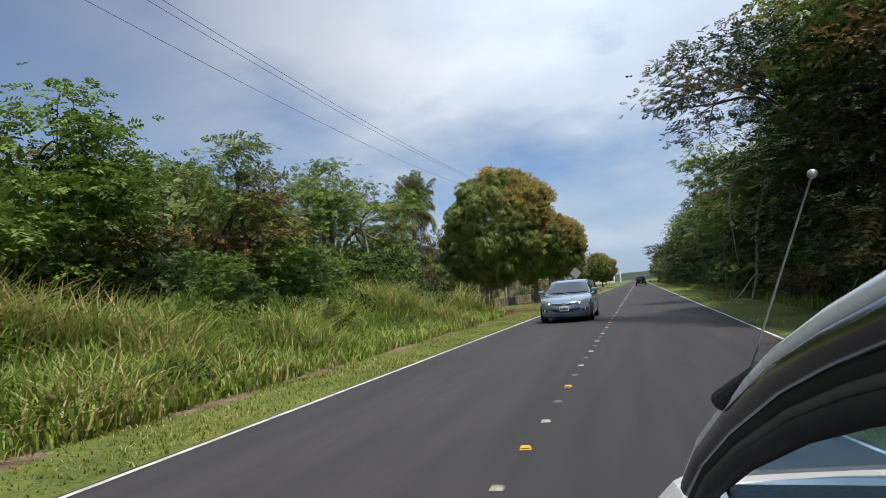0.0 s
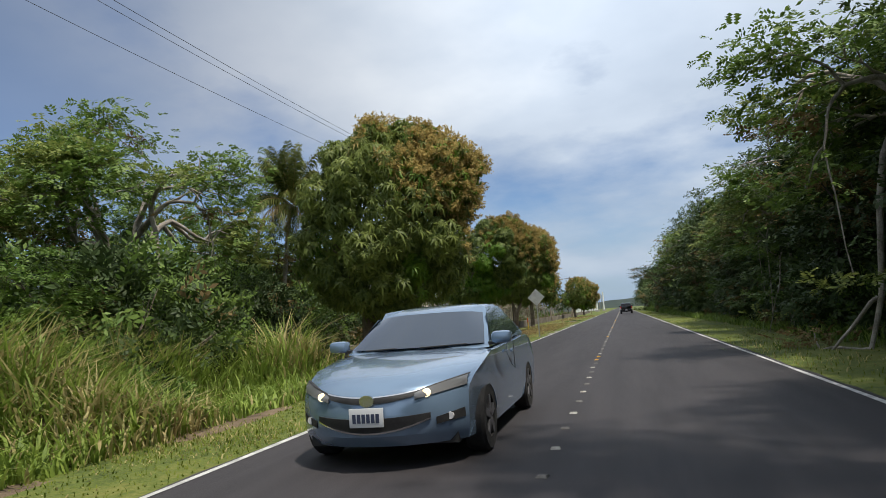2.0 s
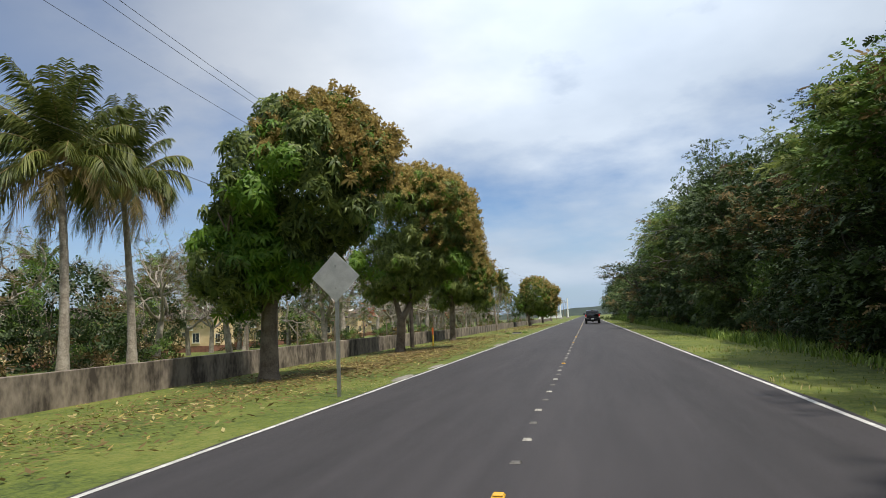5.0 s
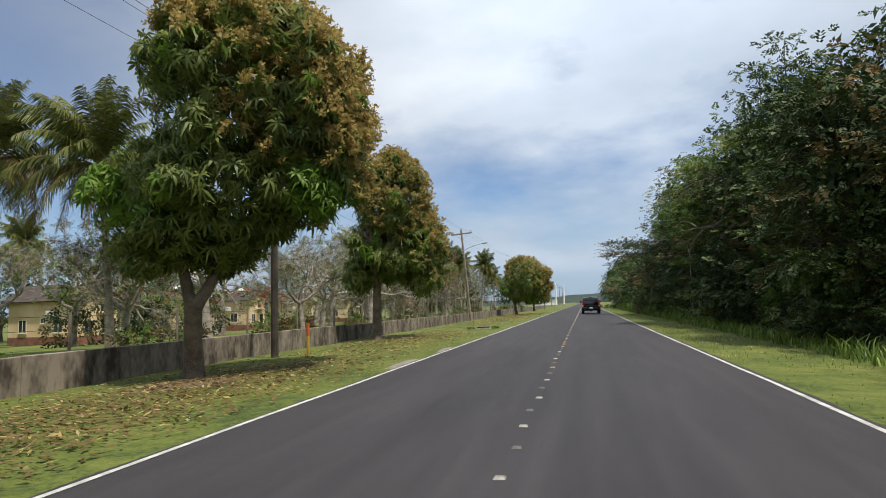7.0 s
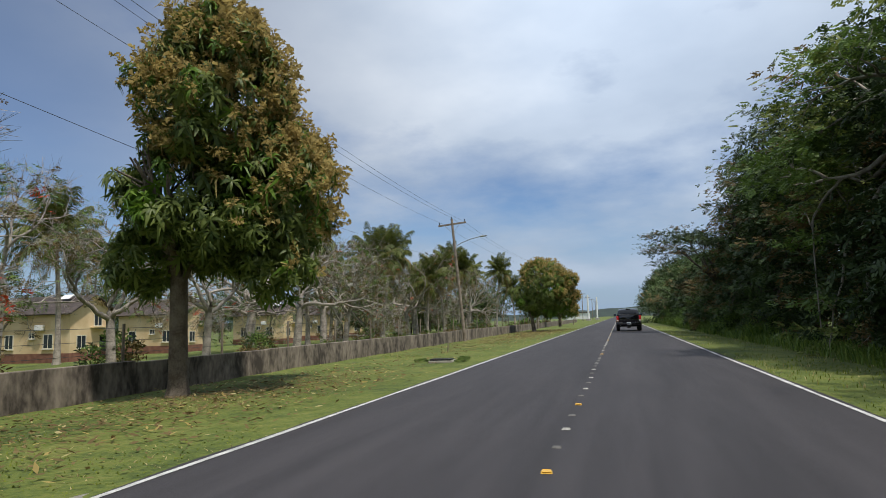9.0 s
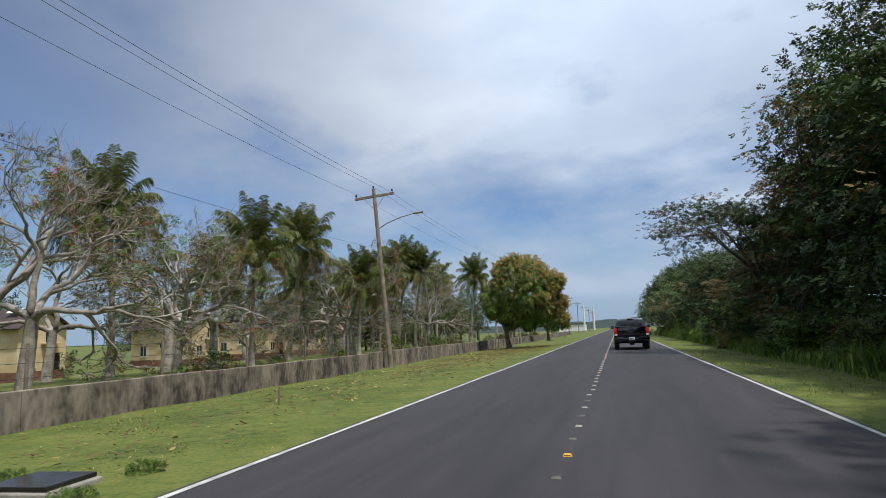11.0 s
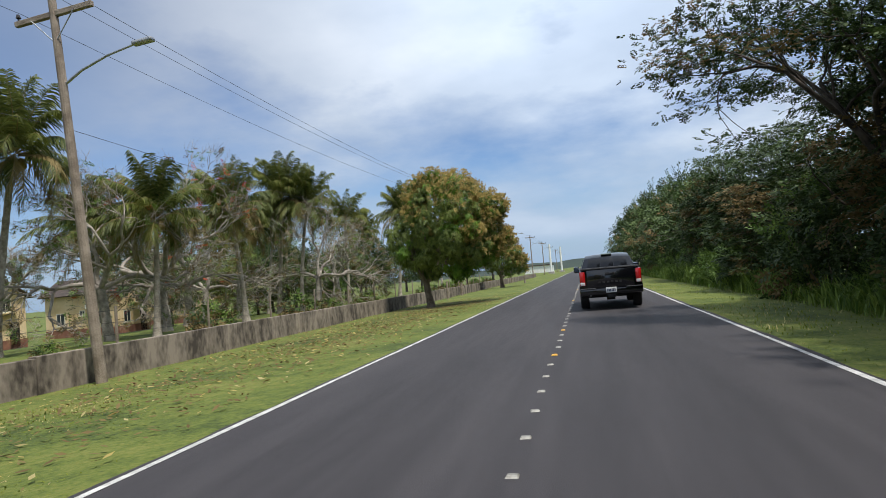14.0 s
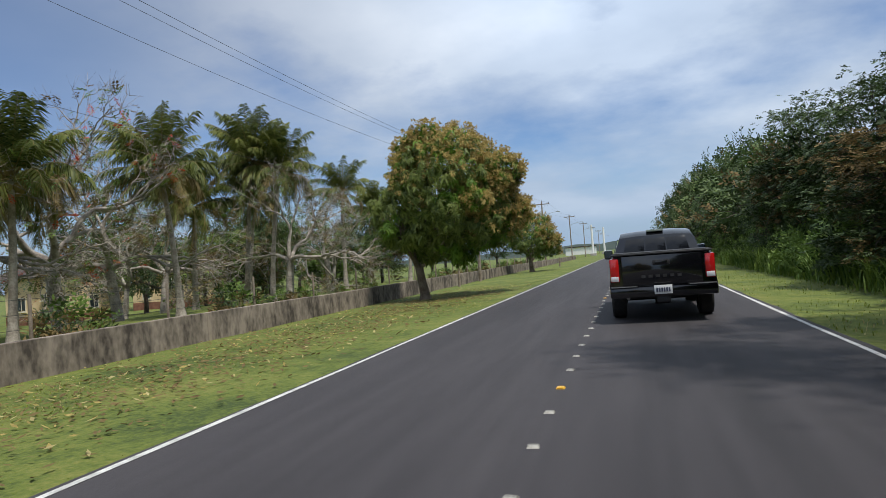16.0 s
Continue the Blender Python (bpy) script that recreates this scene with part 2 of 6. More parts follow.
M_WALL = material("stained_concrete", (0.058, 0.046, 0.038), (0.30, 0.25, 0.205), 0.95, 1.9, bump=0.6, fine=9, stretch=(1, 1, 0.5), cut=(0.34, 0.68))
M_BLADE = leaf_material("mown_grass_blade", (0.08, 0.12, 0.014), (0.20, 0.24, 0.036), 0.35, 0.8)
M_POLE_DARK = material("creosoted_wood", (0.030, 0.024, 0.020), (0.075, 0.060, 0.050), 0.9, 3, bump=0.6, fine=40)
M_POLE = material("weathered_wood", (0.16, 0.125, 0.095), (0.30, 0.25, 0.20), 0.9, 3, bump=0.6, fine=40)
M_GALV = material("galvanised_steel", (0.30, 0.31, 0.32), (0.42, 0.43, 0.44), 0.45, 6, metal=0.8, bump=0.1)
M_OCHRE = material("ochre_render", (0.60, 0.44, 0.25), (0.72, 0.57, 0.36), 0.9, 0.8, bump=0.2)
M_ROOF = material("brown_roof", (0.035, 0.025, 0.022), (0.075, 0.055, 0.045), 0.7, 2, bump=0.3)
M_DARK = paint("dark_opening", (0.02, 0.02, 0.022), 0.15)
M_WHITE = material("white_paint", (0.72, 0.72, 0.70), (0.82, 0.82, 0.80), 0.5, 3, bump=0.1)
M_WIRE = paint("wire", (0.03, 0.03, 0.03), 0.5)

# ---- mesh helpers ----


def fast_mesh(name, verts, faces, mats=(), idx=None, smooth=False):
    """A mesh from arrays: faces is an (n, 3) or (n, 4) array."""
    me = bpy.data.meshes.new(name)
    verts, faces = np.asarray(verts, np.float32), np.asarray(faces, np.int32)
    n, k = faces.shape
    me.vertices.add(len(verts))
    me.vertices.foreach_set("co", verts.ravel())
    me.loops.add(n * k)
    me.loops.foreach_set("vertex_index", faces.ravel())
    me.polygons.add(n)
    me.polygons.foreach_set("loop_start", np.arange(n, dtype=np.int32) * k)
    if idx is not None:
        me.polygons.foreach_set("material_index", np.asarray(idx, np.int32))
    if smooth:
        me.polygons.foreach_set("use_smooth", np.ones(n, bool))
    me.update(calc_edges=True)
    for m in mats:
        me.materials.append(m)
    return me


def put(name, me, parent=None, label="", at=None):
    ob = new(name, me)
    if parent:
        ob.parent = parent
    if at is not None:
        ob.matrix_basis = at
    if label:
        ob["label"] = label
    return ob


def part(name, bm, mat, parent, label="", smooth=False, at=None):
    me = bpy.data.meshes.new(name)
    if smooth:
        for f in bm.faces:
            f.smooth = True
    bm.to_mesh(me)
    bm.free()
    me.materials.append(mat)
    return put(name, me, parent, label, at)


def thing(name, label, category, group="", kind="", at=None):
    ob = new(name)
    ob.empty_display_size = 0.1
    if at is not None:
        ob.matrix_basis = at
    return tagged(ob, label, category, group, kind)


def box(bm, x0, y0, z0, x1, y1, z1, bevel=0.0, m=None):
    r = bmesh.ops.create_cube(bm, size=1.0)
    bmesh.ops.transform(bm, matrix=Matrix.Translation(((x0 + x1) / 2, (y0 + y1) / 2, (z0 + z1) / 2)) @ Matrix.Diagonal((x1 - x0, y1 - y0, z1 - z0, 1)), verts=r["verts"])
    vs = r["verts"]
    if bevel:
        es = list({e for v in vs for e in v.link_edges})
        vs = [v for v in bmesh.ops.bevel(bm, geom=es, offset=bevel, segments=2, affect="EDGES", profile=0.5)["verts"]] + [v for v in vs if v.is_valid]
    if m is not None:
        bmesh.ops.transform(bm, matrix=m, verts=list(set(vs)))
    return bm


def boxed(*a, **k):
    return box(bmesh.new(), *a, **k)


def rod(bm, a, b, r0, r1=None, sides=10):
    a, b = Vector(a), Vector(b)
    r = bmesh.ops.create_cone(bm, cap_ends=True, segments=sides, radius1=r0, radius2=r0 if r1 is None else r1, depth=(b - a).length)
    m = Matrix.Translation((a + b) / 2) @ (b - a).to_track_quat("Z", "Y").to_matrix().to_4x4()
    bmesh.ops.transform(bm, matrix=m, verts=r["verts"])
    return bm


def tube(pts, radii, sides=7):
    """Vertices and quads of a tapering tube along points."""
    pts, radii = np.asarray(pts, float), np.asarray(radii, float)
    t = np.gradient(pts, axis=0)
    t /= np.linalg.norm(t, axis=1)[:, None] + 1e-9
    ref = np.where(np.abs(t[:, 2:3]) > 0.9, [[1.0, 0, 0]], [[0, 0, 1.0]])
    u = np.cross(t, ref)
    u /= np.linalg.norm(u, axis=1)[:, None] + 1e-9
    w = np.cross(t, u)
    a = np.linspace(0, 2 * np.pi, sides, endpoint=False)
    v = pts[:, None] + radii[:, None, None] * (np.cos(a)[None, :, None] * u[:, None] + np.sin(a)[None, :, None] * w[:, None])
    n = len(pts)
    i, j = np.meshgrid(np.arange(n - 1), np.arange(sides), indexing="ij")
    k = (j + 1) % sides
    q = np.stack([i * sides + j, i * sides + k, (i + 1) * sides + k, (i + 1) * sides + j], -1).reshape(-1, 4)
    return v.reshape(-1, 3), q


def joined(pieces):
    vs, fs, o = [], [], 0
    for v, f in pieces:
        vs.append(v), fs.append(f + o)
        o += len(v)
    return np.concatenate(vs), np.concatenate(fs)


def branch_set(rng, start, way, length, radius, depth, spread=0.6, lift=0.15, kids=3, sag=0.0, crook=0.12):
    """Limbs as (points, radii) lists, and the tips."""
    n = 6
    pts, d = [np.array(start, float)], np.array(way, float)
    for i in range(n):
        d = d + rng.normal(0, crook, 3) + [0, 0, lift * 0.3 - sag * i / n]
        d /= np.linalg.norm(d)
        pts.append(pts[-1] + d * length / n)
    limbs, tips = [(np.array(pts), np.linspace(radius, radius * 0.55, n + 1))], []
    if depth == 0:
        return limbs, [pts[-1]]
    for k in range(kids):
        a = rng.normal(0, 1, 3)
        a -= a @ d * d
        a /= np.linalg.norm(a) + 1e-9
        w = d + a * spread * rng.uniform(0.6, 1.3) + [0, 0, lift]
        w /= np.linalg.norm(w)
        s = pts[-1] if k < 2 else pts[rng.integers(3, n)]
        l2, t2 = branch_set(rng, s, w, length * rng.uniform(0.55, 0.8), radius * 0.55, depth - 1, spread, lift, kids, sag, crook)
        limbs += l2
        tips += t2
    return limbs, tips


# leaf patterns: vertices of one spray pointing along +x, as quads
def rosette(rng, n=10, length=0.25, width=0.05):
    """Long leaves round a shoot that droop at their ends."""
    v, q = [], []
    for i in range(n):
        a = 2 * np.pi * i / n + rng.uniform(-0.3, 0.3)
        L, el = length * rng.uniform(0.7, 1.15), rng.uniform(-0.1, 0.7)
        o = np.array([np.sin(el), np.cos(a) * np.cos(el), np.sin(a) * np.cos(el)])
        s = np.cross(o, [1, 0, 0])
        s /= np.linalg.norm(s) + 1e-9
        mid, end = o * L * 0.5, o * L * 0.85 + np.array([-0.35 * L, 0, 0])
        b = len(v)
        w = width * rng.uniform(0.8, 1.2) / 2
        v += [o * 0.01 - s * w * 0.4, o * 0.01 + s * w * 0.4, mid - s * w, mid + s * w, end - s * w * 0.25, end + s * w * 0.25]
        q += [[b, b + 1, b + 3, b + 2], [b + 2, b + 3, b + 5, b + 4]]
    return np.array(v), np.array(q)


def panicle(rng, length=0.34):
    """A branching spike of small blossoms."""
    v, q = [], []
    for i in range(13):
        x = length * (0.15 + 0.85 * i / 13)
        a, reach = rng.uniform(0, 6.28), 0.11 * (1.15 - i / 13)
        c = np.array([x, np.cos(a) * reach, np.sin(a) * reach])
        o, s = rng.normal(0, 0.024, 3), rng.normal(0, 0.022, 3)
        b = len(v)
        v += [np.array([x - 0.05, 0, 0]), c - o, c + s + o * 0.3, c + o]
        q += [[b, b + 1, b + 2, b + 3]]
    return np.array(v), np.array(q)


def spray(rng, n=10, length=0.4, leaf=0.13, width=0.055):
    """A twig with leaves on both sides."""
    v, q = [], []
    for i in range(n):
        x = length * (i + 0.5) / n
        side = 1 if i % 2 else -1
        ang = rng.uniform(0.6, 1.2) * side
        o = np.array([np.cos(ang), np.sin(ang), rng.uniform(-0.5, 0.35)])
        o /= np.linalg.norm(o)
        s = np.cross(o, [0, rng.uniform(-0.3, 0.3), 1])
        s /= np.linalg.norm(s)
        L, w, b = leaf * rng.uniform(0.7, 1.2), width * rng.uniform(0.7, 1.2) / 2, len(v)
        p = np.array([x, 0, 0])
        v += [p, p + o * L * 0.5 - s * w, p + o * L, p + o * L * 0.5 + s * w]
        q += [[b, b + 1, b + 2, b + 3]]
    return np.array(v), np.array(q)


def pinnate(rng, pairs=6, length=0.34, leaf=0.13, width=0.04):
    """A compound leaf: narrow leaflets in pairs along a drooping stalk."""
    v, q = [], []
    for i in range(pairs):
        x = length * (i + 0.6) / pairs
        reach = leaf * np.sin(0.5 + 2.2 * (i + 0.5) / pairs) * rng.uniform(0.8, 1.2)
        for side in (-1, 1):
            o = np.array([0.45, side, rng.uniform(-0.45, 0.15)])
            o /= np.linalg.norm(o)
            s = np.array([width / 2, 0, rng.uniform(-0.3, 0.3) * width])
            p = np.array([x, 0, -0.6 * x * x])
            b = len(v)
            v += [p, p + o * reach * 0.5 + s, p + o * reach, p + o * reach * 0.5 - s]
            q += [[b, b + 1, b + 2, b + 3]]
    return np.array(v), np.array(q)


def scatter(rng, pats, pos, out, droop=0.3, size=(0.8, 1.25), hang=0.0, level=0.0):
    """Copies of patterns at positions, turned along the outward ways. Returns vertices, quads and the copy of each quad."""
    vs, qs, own, o = [], [], [], 0
    which = rng.integers(0, len(pats), len(pos))
    for k, (pv, pq) in enumerate(pats):
        sel = np.where(which == k)[0]
        if not len(sel):
            continue
        d = out[sel] + rng.normal(0, 0.45, (len(sel), 3)) - [0, 0, droop]
        d /= np.linalg.norm(d, axis=1)[:, None] + 1e-9
        r = rng.normal(0, 1, (len(sel), 3))
        if level:
            r = r * (1 - level) + [0, 0, 1.0]
        u = np.cross(d, r)
        u /= np.linalg.norm(u, axis=1)[:, None] + 1e-9
        w = np.cross(d, u)
        flip = np.where(w[:, 2:3] < 0, -1, 1)
        u, w = u * flip, w * flip
        s = rng.uniform(*size, len(sel))[:, None, None]
        v = pos[sel][:, None] + s * (pv[None, :, :1] * d[:, None] + pv[None, :, 1:2] * u[:, None] + pv[None, :, 2:] * w[:, None])
        if hang:
            v[..., 2] -= hang * ((v - pos[sel][:, None]) ** 2).sum(-1)
        n = len(pv)
        qs.append((pq[None] + (np.arange(len(sel)) * n)[:, None, None]).reshape(-1, 4) + o)
        own.append(np.repeat(sel, len(pq)))
        vs.append(v.reshape(-1, 3))
        o += len(sel) * n
    return np.concatenate(vs), np.concatenate(qs), np.concatenate(own)


def lobe_points(rng, lobes, n, inner=0.55):
    """Points in the outer shells of ellipsoids, few of them deep inside others; with their outward ways."""
    vol = np.array([l[3] * l[4] + l[3] * l[5] + l[4] * l[5] for l in lobes])
    pick = rng.choice(len(lobes), int(n * 1.7), p=vol / vol.sum())
    d = rng.normal(0, 1, (len(pick), 3))
    d /= np.linalg.norm(d, axis=1)[:, None]
    L = np.array(lobes)[pick]
    r = 1 - (1 - inner) * rng.random(len(pick)) ** 1.6
    p = L[:, :3] + d * L[:, 3:6] * r[:, None]
    deep = np.zeros(len(pick), bool)
    for l in lobes:
        deep |= (((p - l[:3]) / l[3:6]) ** 2).sum(1) < 0.42
    keep = np.where(~deep | (rng.random(len(pick)) < 0.12))[0][:n]
    return p[keep], d[keep]


def lumps(rng, c, r, n, size=(0.35, 0.6), bottom=-0.55):
    """A crown of one body and smaller lobes round it."""
    out = [np.array([*c, *(np.array(r) * 0.82)])]
    for i in range(n):
        d = rng.normal(0, 1, 3)
        d /= np.linalg.norm(d)
        d[2] = max(d[2], bottom)
        s = rng.uniform(*size)
        out.append(np.array([*(np.array(c) + d * np.array(r) * (1 - s * 0.75)), *(np.array(r) * s * rng.uniform(0.8, 1.15, 3))]))
    return out


# ---- the ground ----
def ground_z(x, y=50.0):
    """The verge falls gently from the road to the wall; behind the wall the ground is higher, then falls towards the houses."""
    if x > -3.5:
        return -0.02 - 0.03 * min(4.0, max(0.0, x - 3.6))
    verge = -0.02 - 0.03 * min(7.0, -x - 3.5)
    if x > -10.3 or y < 36:
        return verge
    return 0.12 - max(0.0, min(0.85, (-x - 17) * 0.05))


def sheet(name, xs, ys, zf, mat):
    X, Y = np.meshgrid(xs, ys, indexing="ij")
    V = np.stack([X, Y, np.vectorize(zf)(X, Y)], -1).reshape(-1, 3)
    ny = len(ys)
    i, j = np.meshgrid(np.arange(len(xs) - 1), np.arange(ny - 1), indexing="ij")
    a = (i * ny + j).ravel()
    return put(name, fast_mesh(name, V, np.stack([a, a + ny, a + ny + 1, a + 1], -1), [mat], smooth=True))


gx = np.concatenate([[-2500, -800, -300, -100, -60], np.arange(-40, -10.5, 1.2), [-10.36, -10.24], np.arange(-9.9, -3.6, 0.9), [-3.5, -3.38, -1, 1, 3.38, 3.5], np.arange(4.3, 16, 0.9), [20, 30, 60, 100, 300, 800, 2500]])
gy = np.concatenate([[-2500, -800, -200, -60], np.arange(-20, 260, 1.6), [300, 400, 600, 1000, 2500]])


def lie(x, y):
    z = ground_z(x, y) - 0.02
    if -3.4 < x < 3.4:
        return -0.06
    if abs(x) < 40:
        z += 0.05 * noise.noise((x * 0.5, y * 0.4, 0)) * min(1, (abs(x) - 3.6) / 2)
    if y < 34 and x < -7:
        z += min(0.5, (-7 - x) * 0.12) * min(1, (34 - y) / 6)
    if x < -60:
        z -= 1.0
    return z


tagged(sheet("ground", gx, gy, lie, M_LAWN), "mown roadside grass, patchy green and yellowish", "grass", kind="structure")
ry = np.concatenate([[-300, -100], np.arange(-30, 200, 0.6), [230, 300, 500, 900]])
road = sheet("road", np.array([-3.46, -3.3, -1.6, 0, 1.6, 3.3, 3.46]), ry, lambda x, y: 0.0 if abs(x) < 3.4 else -0.03, M_ROAD)
for v in road.data.vertices:
    if abs(v.co.x) > 3.4:
        v.co.x += 0.05 * noise.noise((v.co.y * 0.7, v.co.x, 2)) + 0.03 * noise.noise((v.co.y * 2.3, v.co.x, 5))
tagged(road, "worn dark grey two-lane asphalt road with white edge lines", "road", kind="structure")

# ---- trees ----
RNG = np.random.default_rng(7)


def limb_mesh(name, limbs, mat, sides=7):
    v, q = joined([tube(p, r, sides if r[0] > 0.05 else 4 if r[0] > 0.02 else 3) for p, r in limbs])
    return fast_mesh(name, v, q, [mat], smooth=True)


def mango(seed, H, R, clear, trunk_r, flower=0.35, side=(1.1, 0.4), n=1900, fork=False, young=0.12, off=(0.6, 0.5), shape=()):
    """A dome of drooping leaf rosettes on a short trunk; shoots in flower on the top and the sunny side."""
    rng = np.random.default_rng(seed)
    root = thing("mango_tree", "", "tree")
    limbs = []
    top = np.array([rng.normal(0, 0.1), rng.normal(0, 0.1), clear])
    base = [(np.array([[0, 0, -0.25], [0, 0, 0.0], [0.01, 0, 0.25], top * 0.55, top]), np.array([1.75, 1.4, 1.1, 0.95, 0.9]) * trunk_r)]
    limbs += base
    for k in range(2 if fork else 5):
        a = rng.uniform(0, 6.28) if not fork else k * 3.0 + 0.4
        sp = 0.3 if fork else 0.55
        w = np.array([np.cos(a) * sp + off[0] * 0.2, np.sin(a) * sp + off[1] * 0.2, 1.0])
        w /= np.linalg.norm(w)
        l2, _ = branch_set(rng, top - [0, 0, 0.1], w, (H - clear) * 0.22, trunk_r * (0.75 if fork else 0.55), 2, 0.5, 0.12)
        limbs += l2
    put("trunk", limb_mesh("mango_trunk", limbs, M_BARK), root)
    lobes = []
    for dx, z, rx, rz, *far in shape:
        c, r = np.array([dx * 0.97, dx * 0.24 + sum(far), z]), np.array([rx, rx, rz])
        lobes.append(np.array([*c, *(r * 0.93)]))
        for k in range(int(9 + 4 * rx)):
            d = rng.normal(0, 1, 3)
            d /= np.linalg.norm(d)
            s = rng.uniform(0.17, 0.30)
            lobes.append(np.array([*(c + d * r * (1.0 - s * 0.55)), *(r.mean() * s * np.array([1, 1, 0.85]))]))
    p, d = lobe_points(rng, lobes, n, 0.66)
    pats = [rosette(rng, 9, 0.30, 0.056) for _ in range(6)]
    v, q, own = scatter(rng, pats, p, d, -0.15, (0.8, 1.3), 1.6)
    hgt = (p[:, 2] - clear) / (H - clear)
    sunny = hgt * 1.45 + (p[:, 0] * side[0] + p[:, 1] * side[1]) / R * 0.5
    patch = np.array([noise.noise(Vector(x) * 0.75 + Vector((seed, 0, 0))) for x in p])
    score = sunny + patch * 0.7 + rng.normal(0, 0.12, len(p))
    cut = np.quantile(score, 1 - flower)
    kind = np.where(score > cut, 1, 0)
    patch2 = np.array([noise.noise(Vector(x) * 0.6 + Vector((0, seed, 9))) for x in p])
    kind = np.where((kind == 0) & (patch2 - 0.4 * hgt > np.quantile(patch2 - 0.4 * hgt, 1 - young)), 2, kind)
    ripe = np.repeat(np.where(kind == 1)[0], 2)
    fv, fq, fown = scatter(rng, [panicle(rng) for _ in range(5)], p[ripe] + d[ripe] * 0.08, d[ripe], -0.5, (0.7, 1.25), 0.25)
    dice = rng.random(len(p))
    leafy = np.where(kind == 1, np.where(dice < 0.55, 0, np.where(dice < 0.9, 2, 1)), kind)
    v, q, mi = np.concatenate([v, fv]), np.concatenate([q, fq + len(v)]), np.concatenate([leafy[own], np.ones(len(fq), int)])
    put("crown", fast_mesh("mango_crown", v, q, [M_MANGO, M_FLOWER, M_MANGO_Y], mi), root)
    return root


def broad_tree(seed, H, R, clear, trunk_r, n, mix=(0.15, 0.1), leafsize=1.0):
    """A far spreading tree: forked limbs and a lumpy crown of leafy twigs."""
    rng = np.random.default_rng(seed)
    root = thing("forest_tree", "", "tree")
    top = np.array([0.0, 0, clear])
    limbs = [(np.array([[0, 0, -0.3], [0, 0, 0.1], top * 0.5 + rng.normal(0, 0.06, 3), top]), np.array([1.5, 1.15, 1.0, 0.85]) * trunk_r)]
    tips = []
    for k in range(4):
        a = k * 1.57 + rng.uniform(-0.5, 0.5)
        w = np.array([np.cos(a) * 0.75, np.sin(a) * 0.75, 0.9])
        w /= np.linalg.norm(w)
        l2, t2 = branch_set(rng, top - [0, 0, 0.15], w, (H - clear) * 0.42, trunk_r * 0.6, 2, 0.75, 0.05)
        limbs += l2
        tips += t2
    put("trunk", limb_mesh("tree_limbs", limbs, M_SHADY, 6), root)
    c = (0.0, 0, clear + (H - clear) * 0.5)
    lobes = lumps(rng, c, (R, R, (H - clear) * 0.5), 14, (0.25, 0.5), -0.7)
    for t in tips[::2]:
        s = R * rng.uniform(0.16, 0.3)
        lobes.append(np.array([*t, s, s, s * 0.7]))
    p, d = lobe_points(rng, lobes, n, 0.35)
    pats = [spray(rng, 8, 0.42 * leafsize, 0.155 * leafsize, 0.066 * leafsize) for _ in range(5)]
    v, q, own = scatter(rng, pats, p, d, 0.15, (0.75, 1.3))
    patch = np.array([noise.noise(Vector(x) * 0.5 + Vector((seed * 3.1, 0, 0))) for x in p]) + rng.normal(0, 0.1, len(p))
    kind = np.where(patch > np.quantile(patch, 1 - mix[0]), 1, np.where(patch < np.quantile(patch, mix[1]), 2, 0))
    put("crown", fast_mesh("tree_crown", v, q, [M_LEAF, M_LEAF_SHADE, M_DRY], kind[own]), root)
    return root


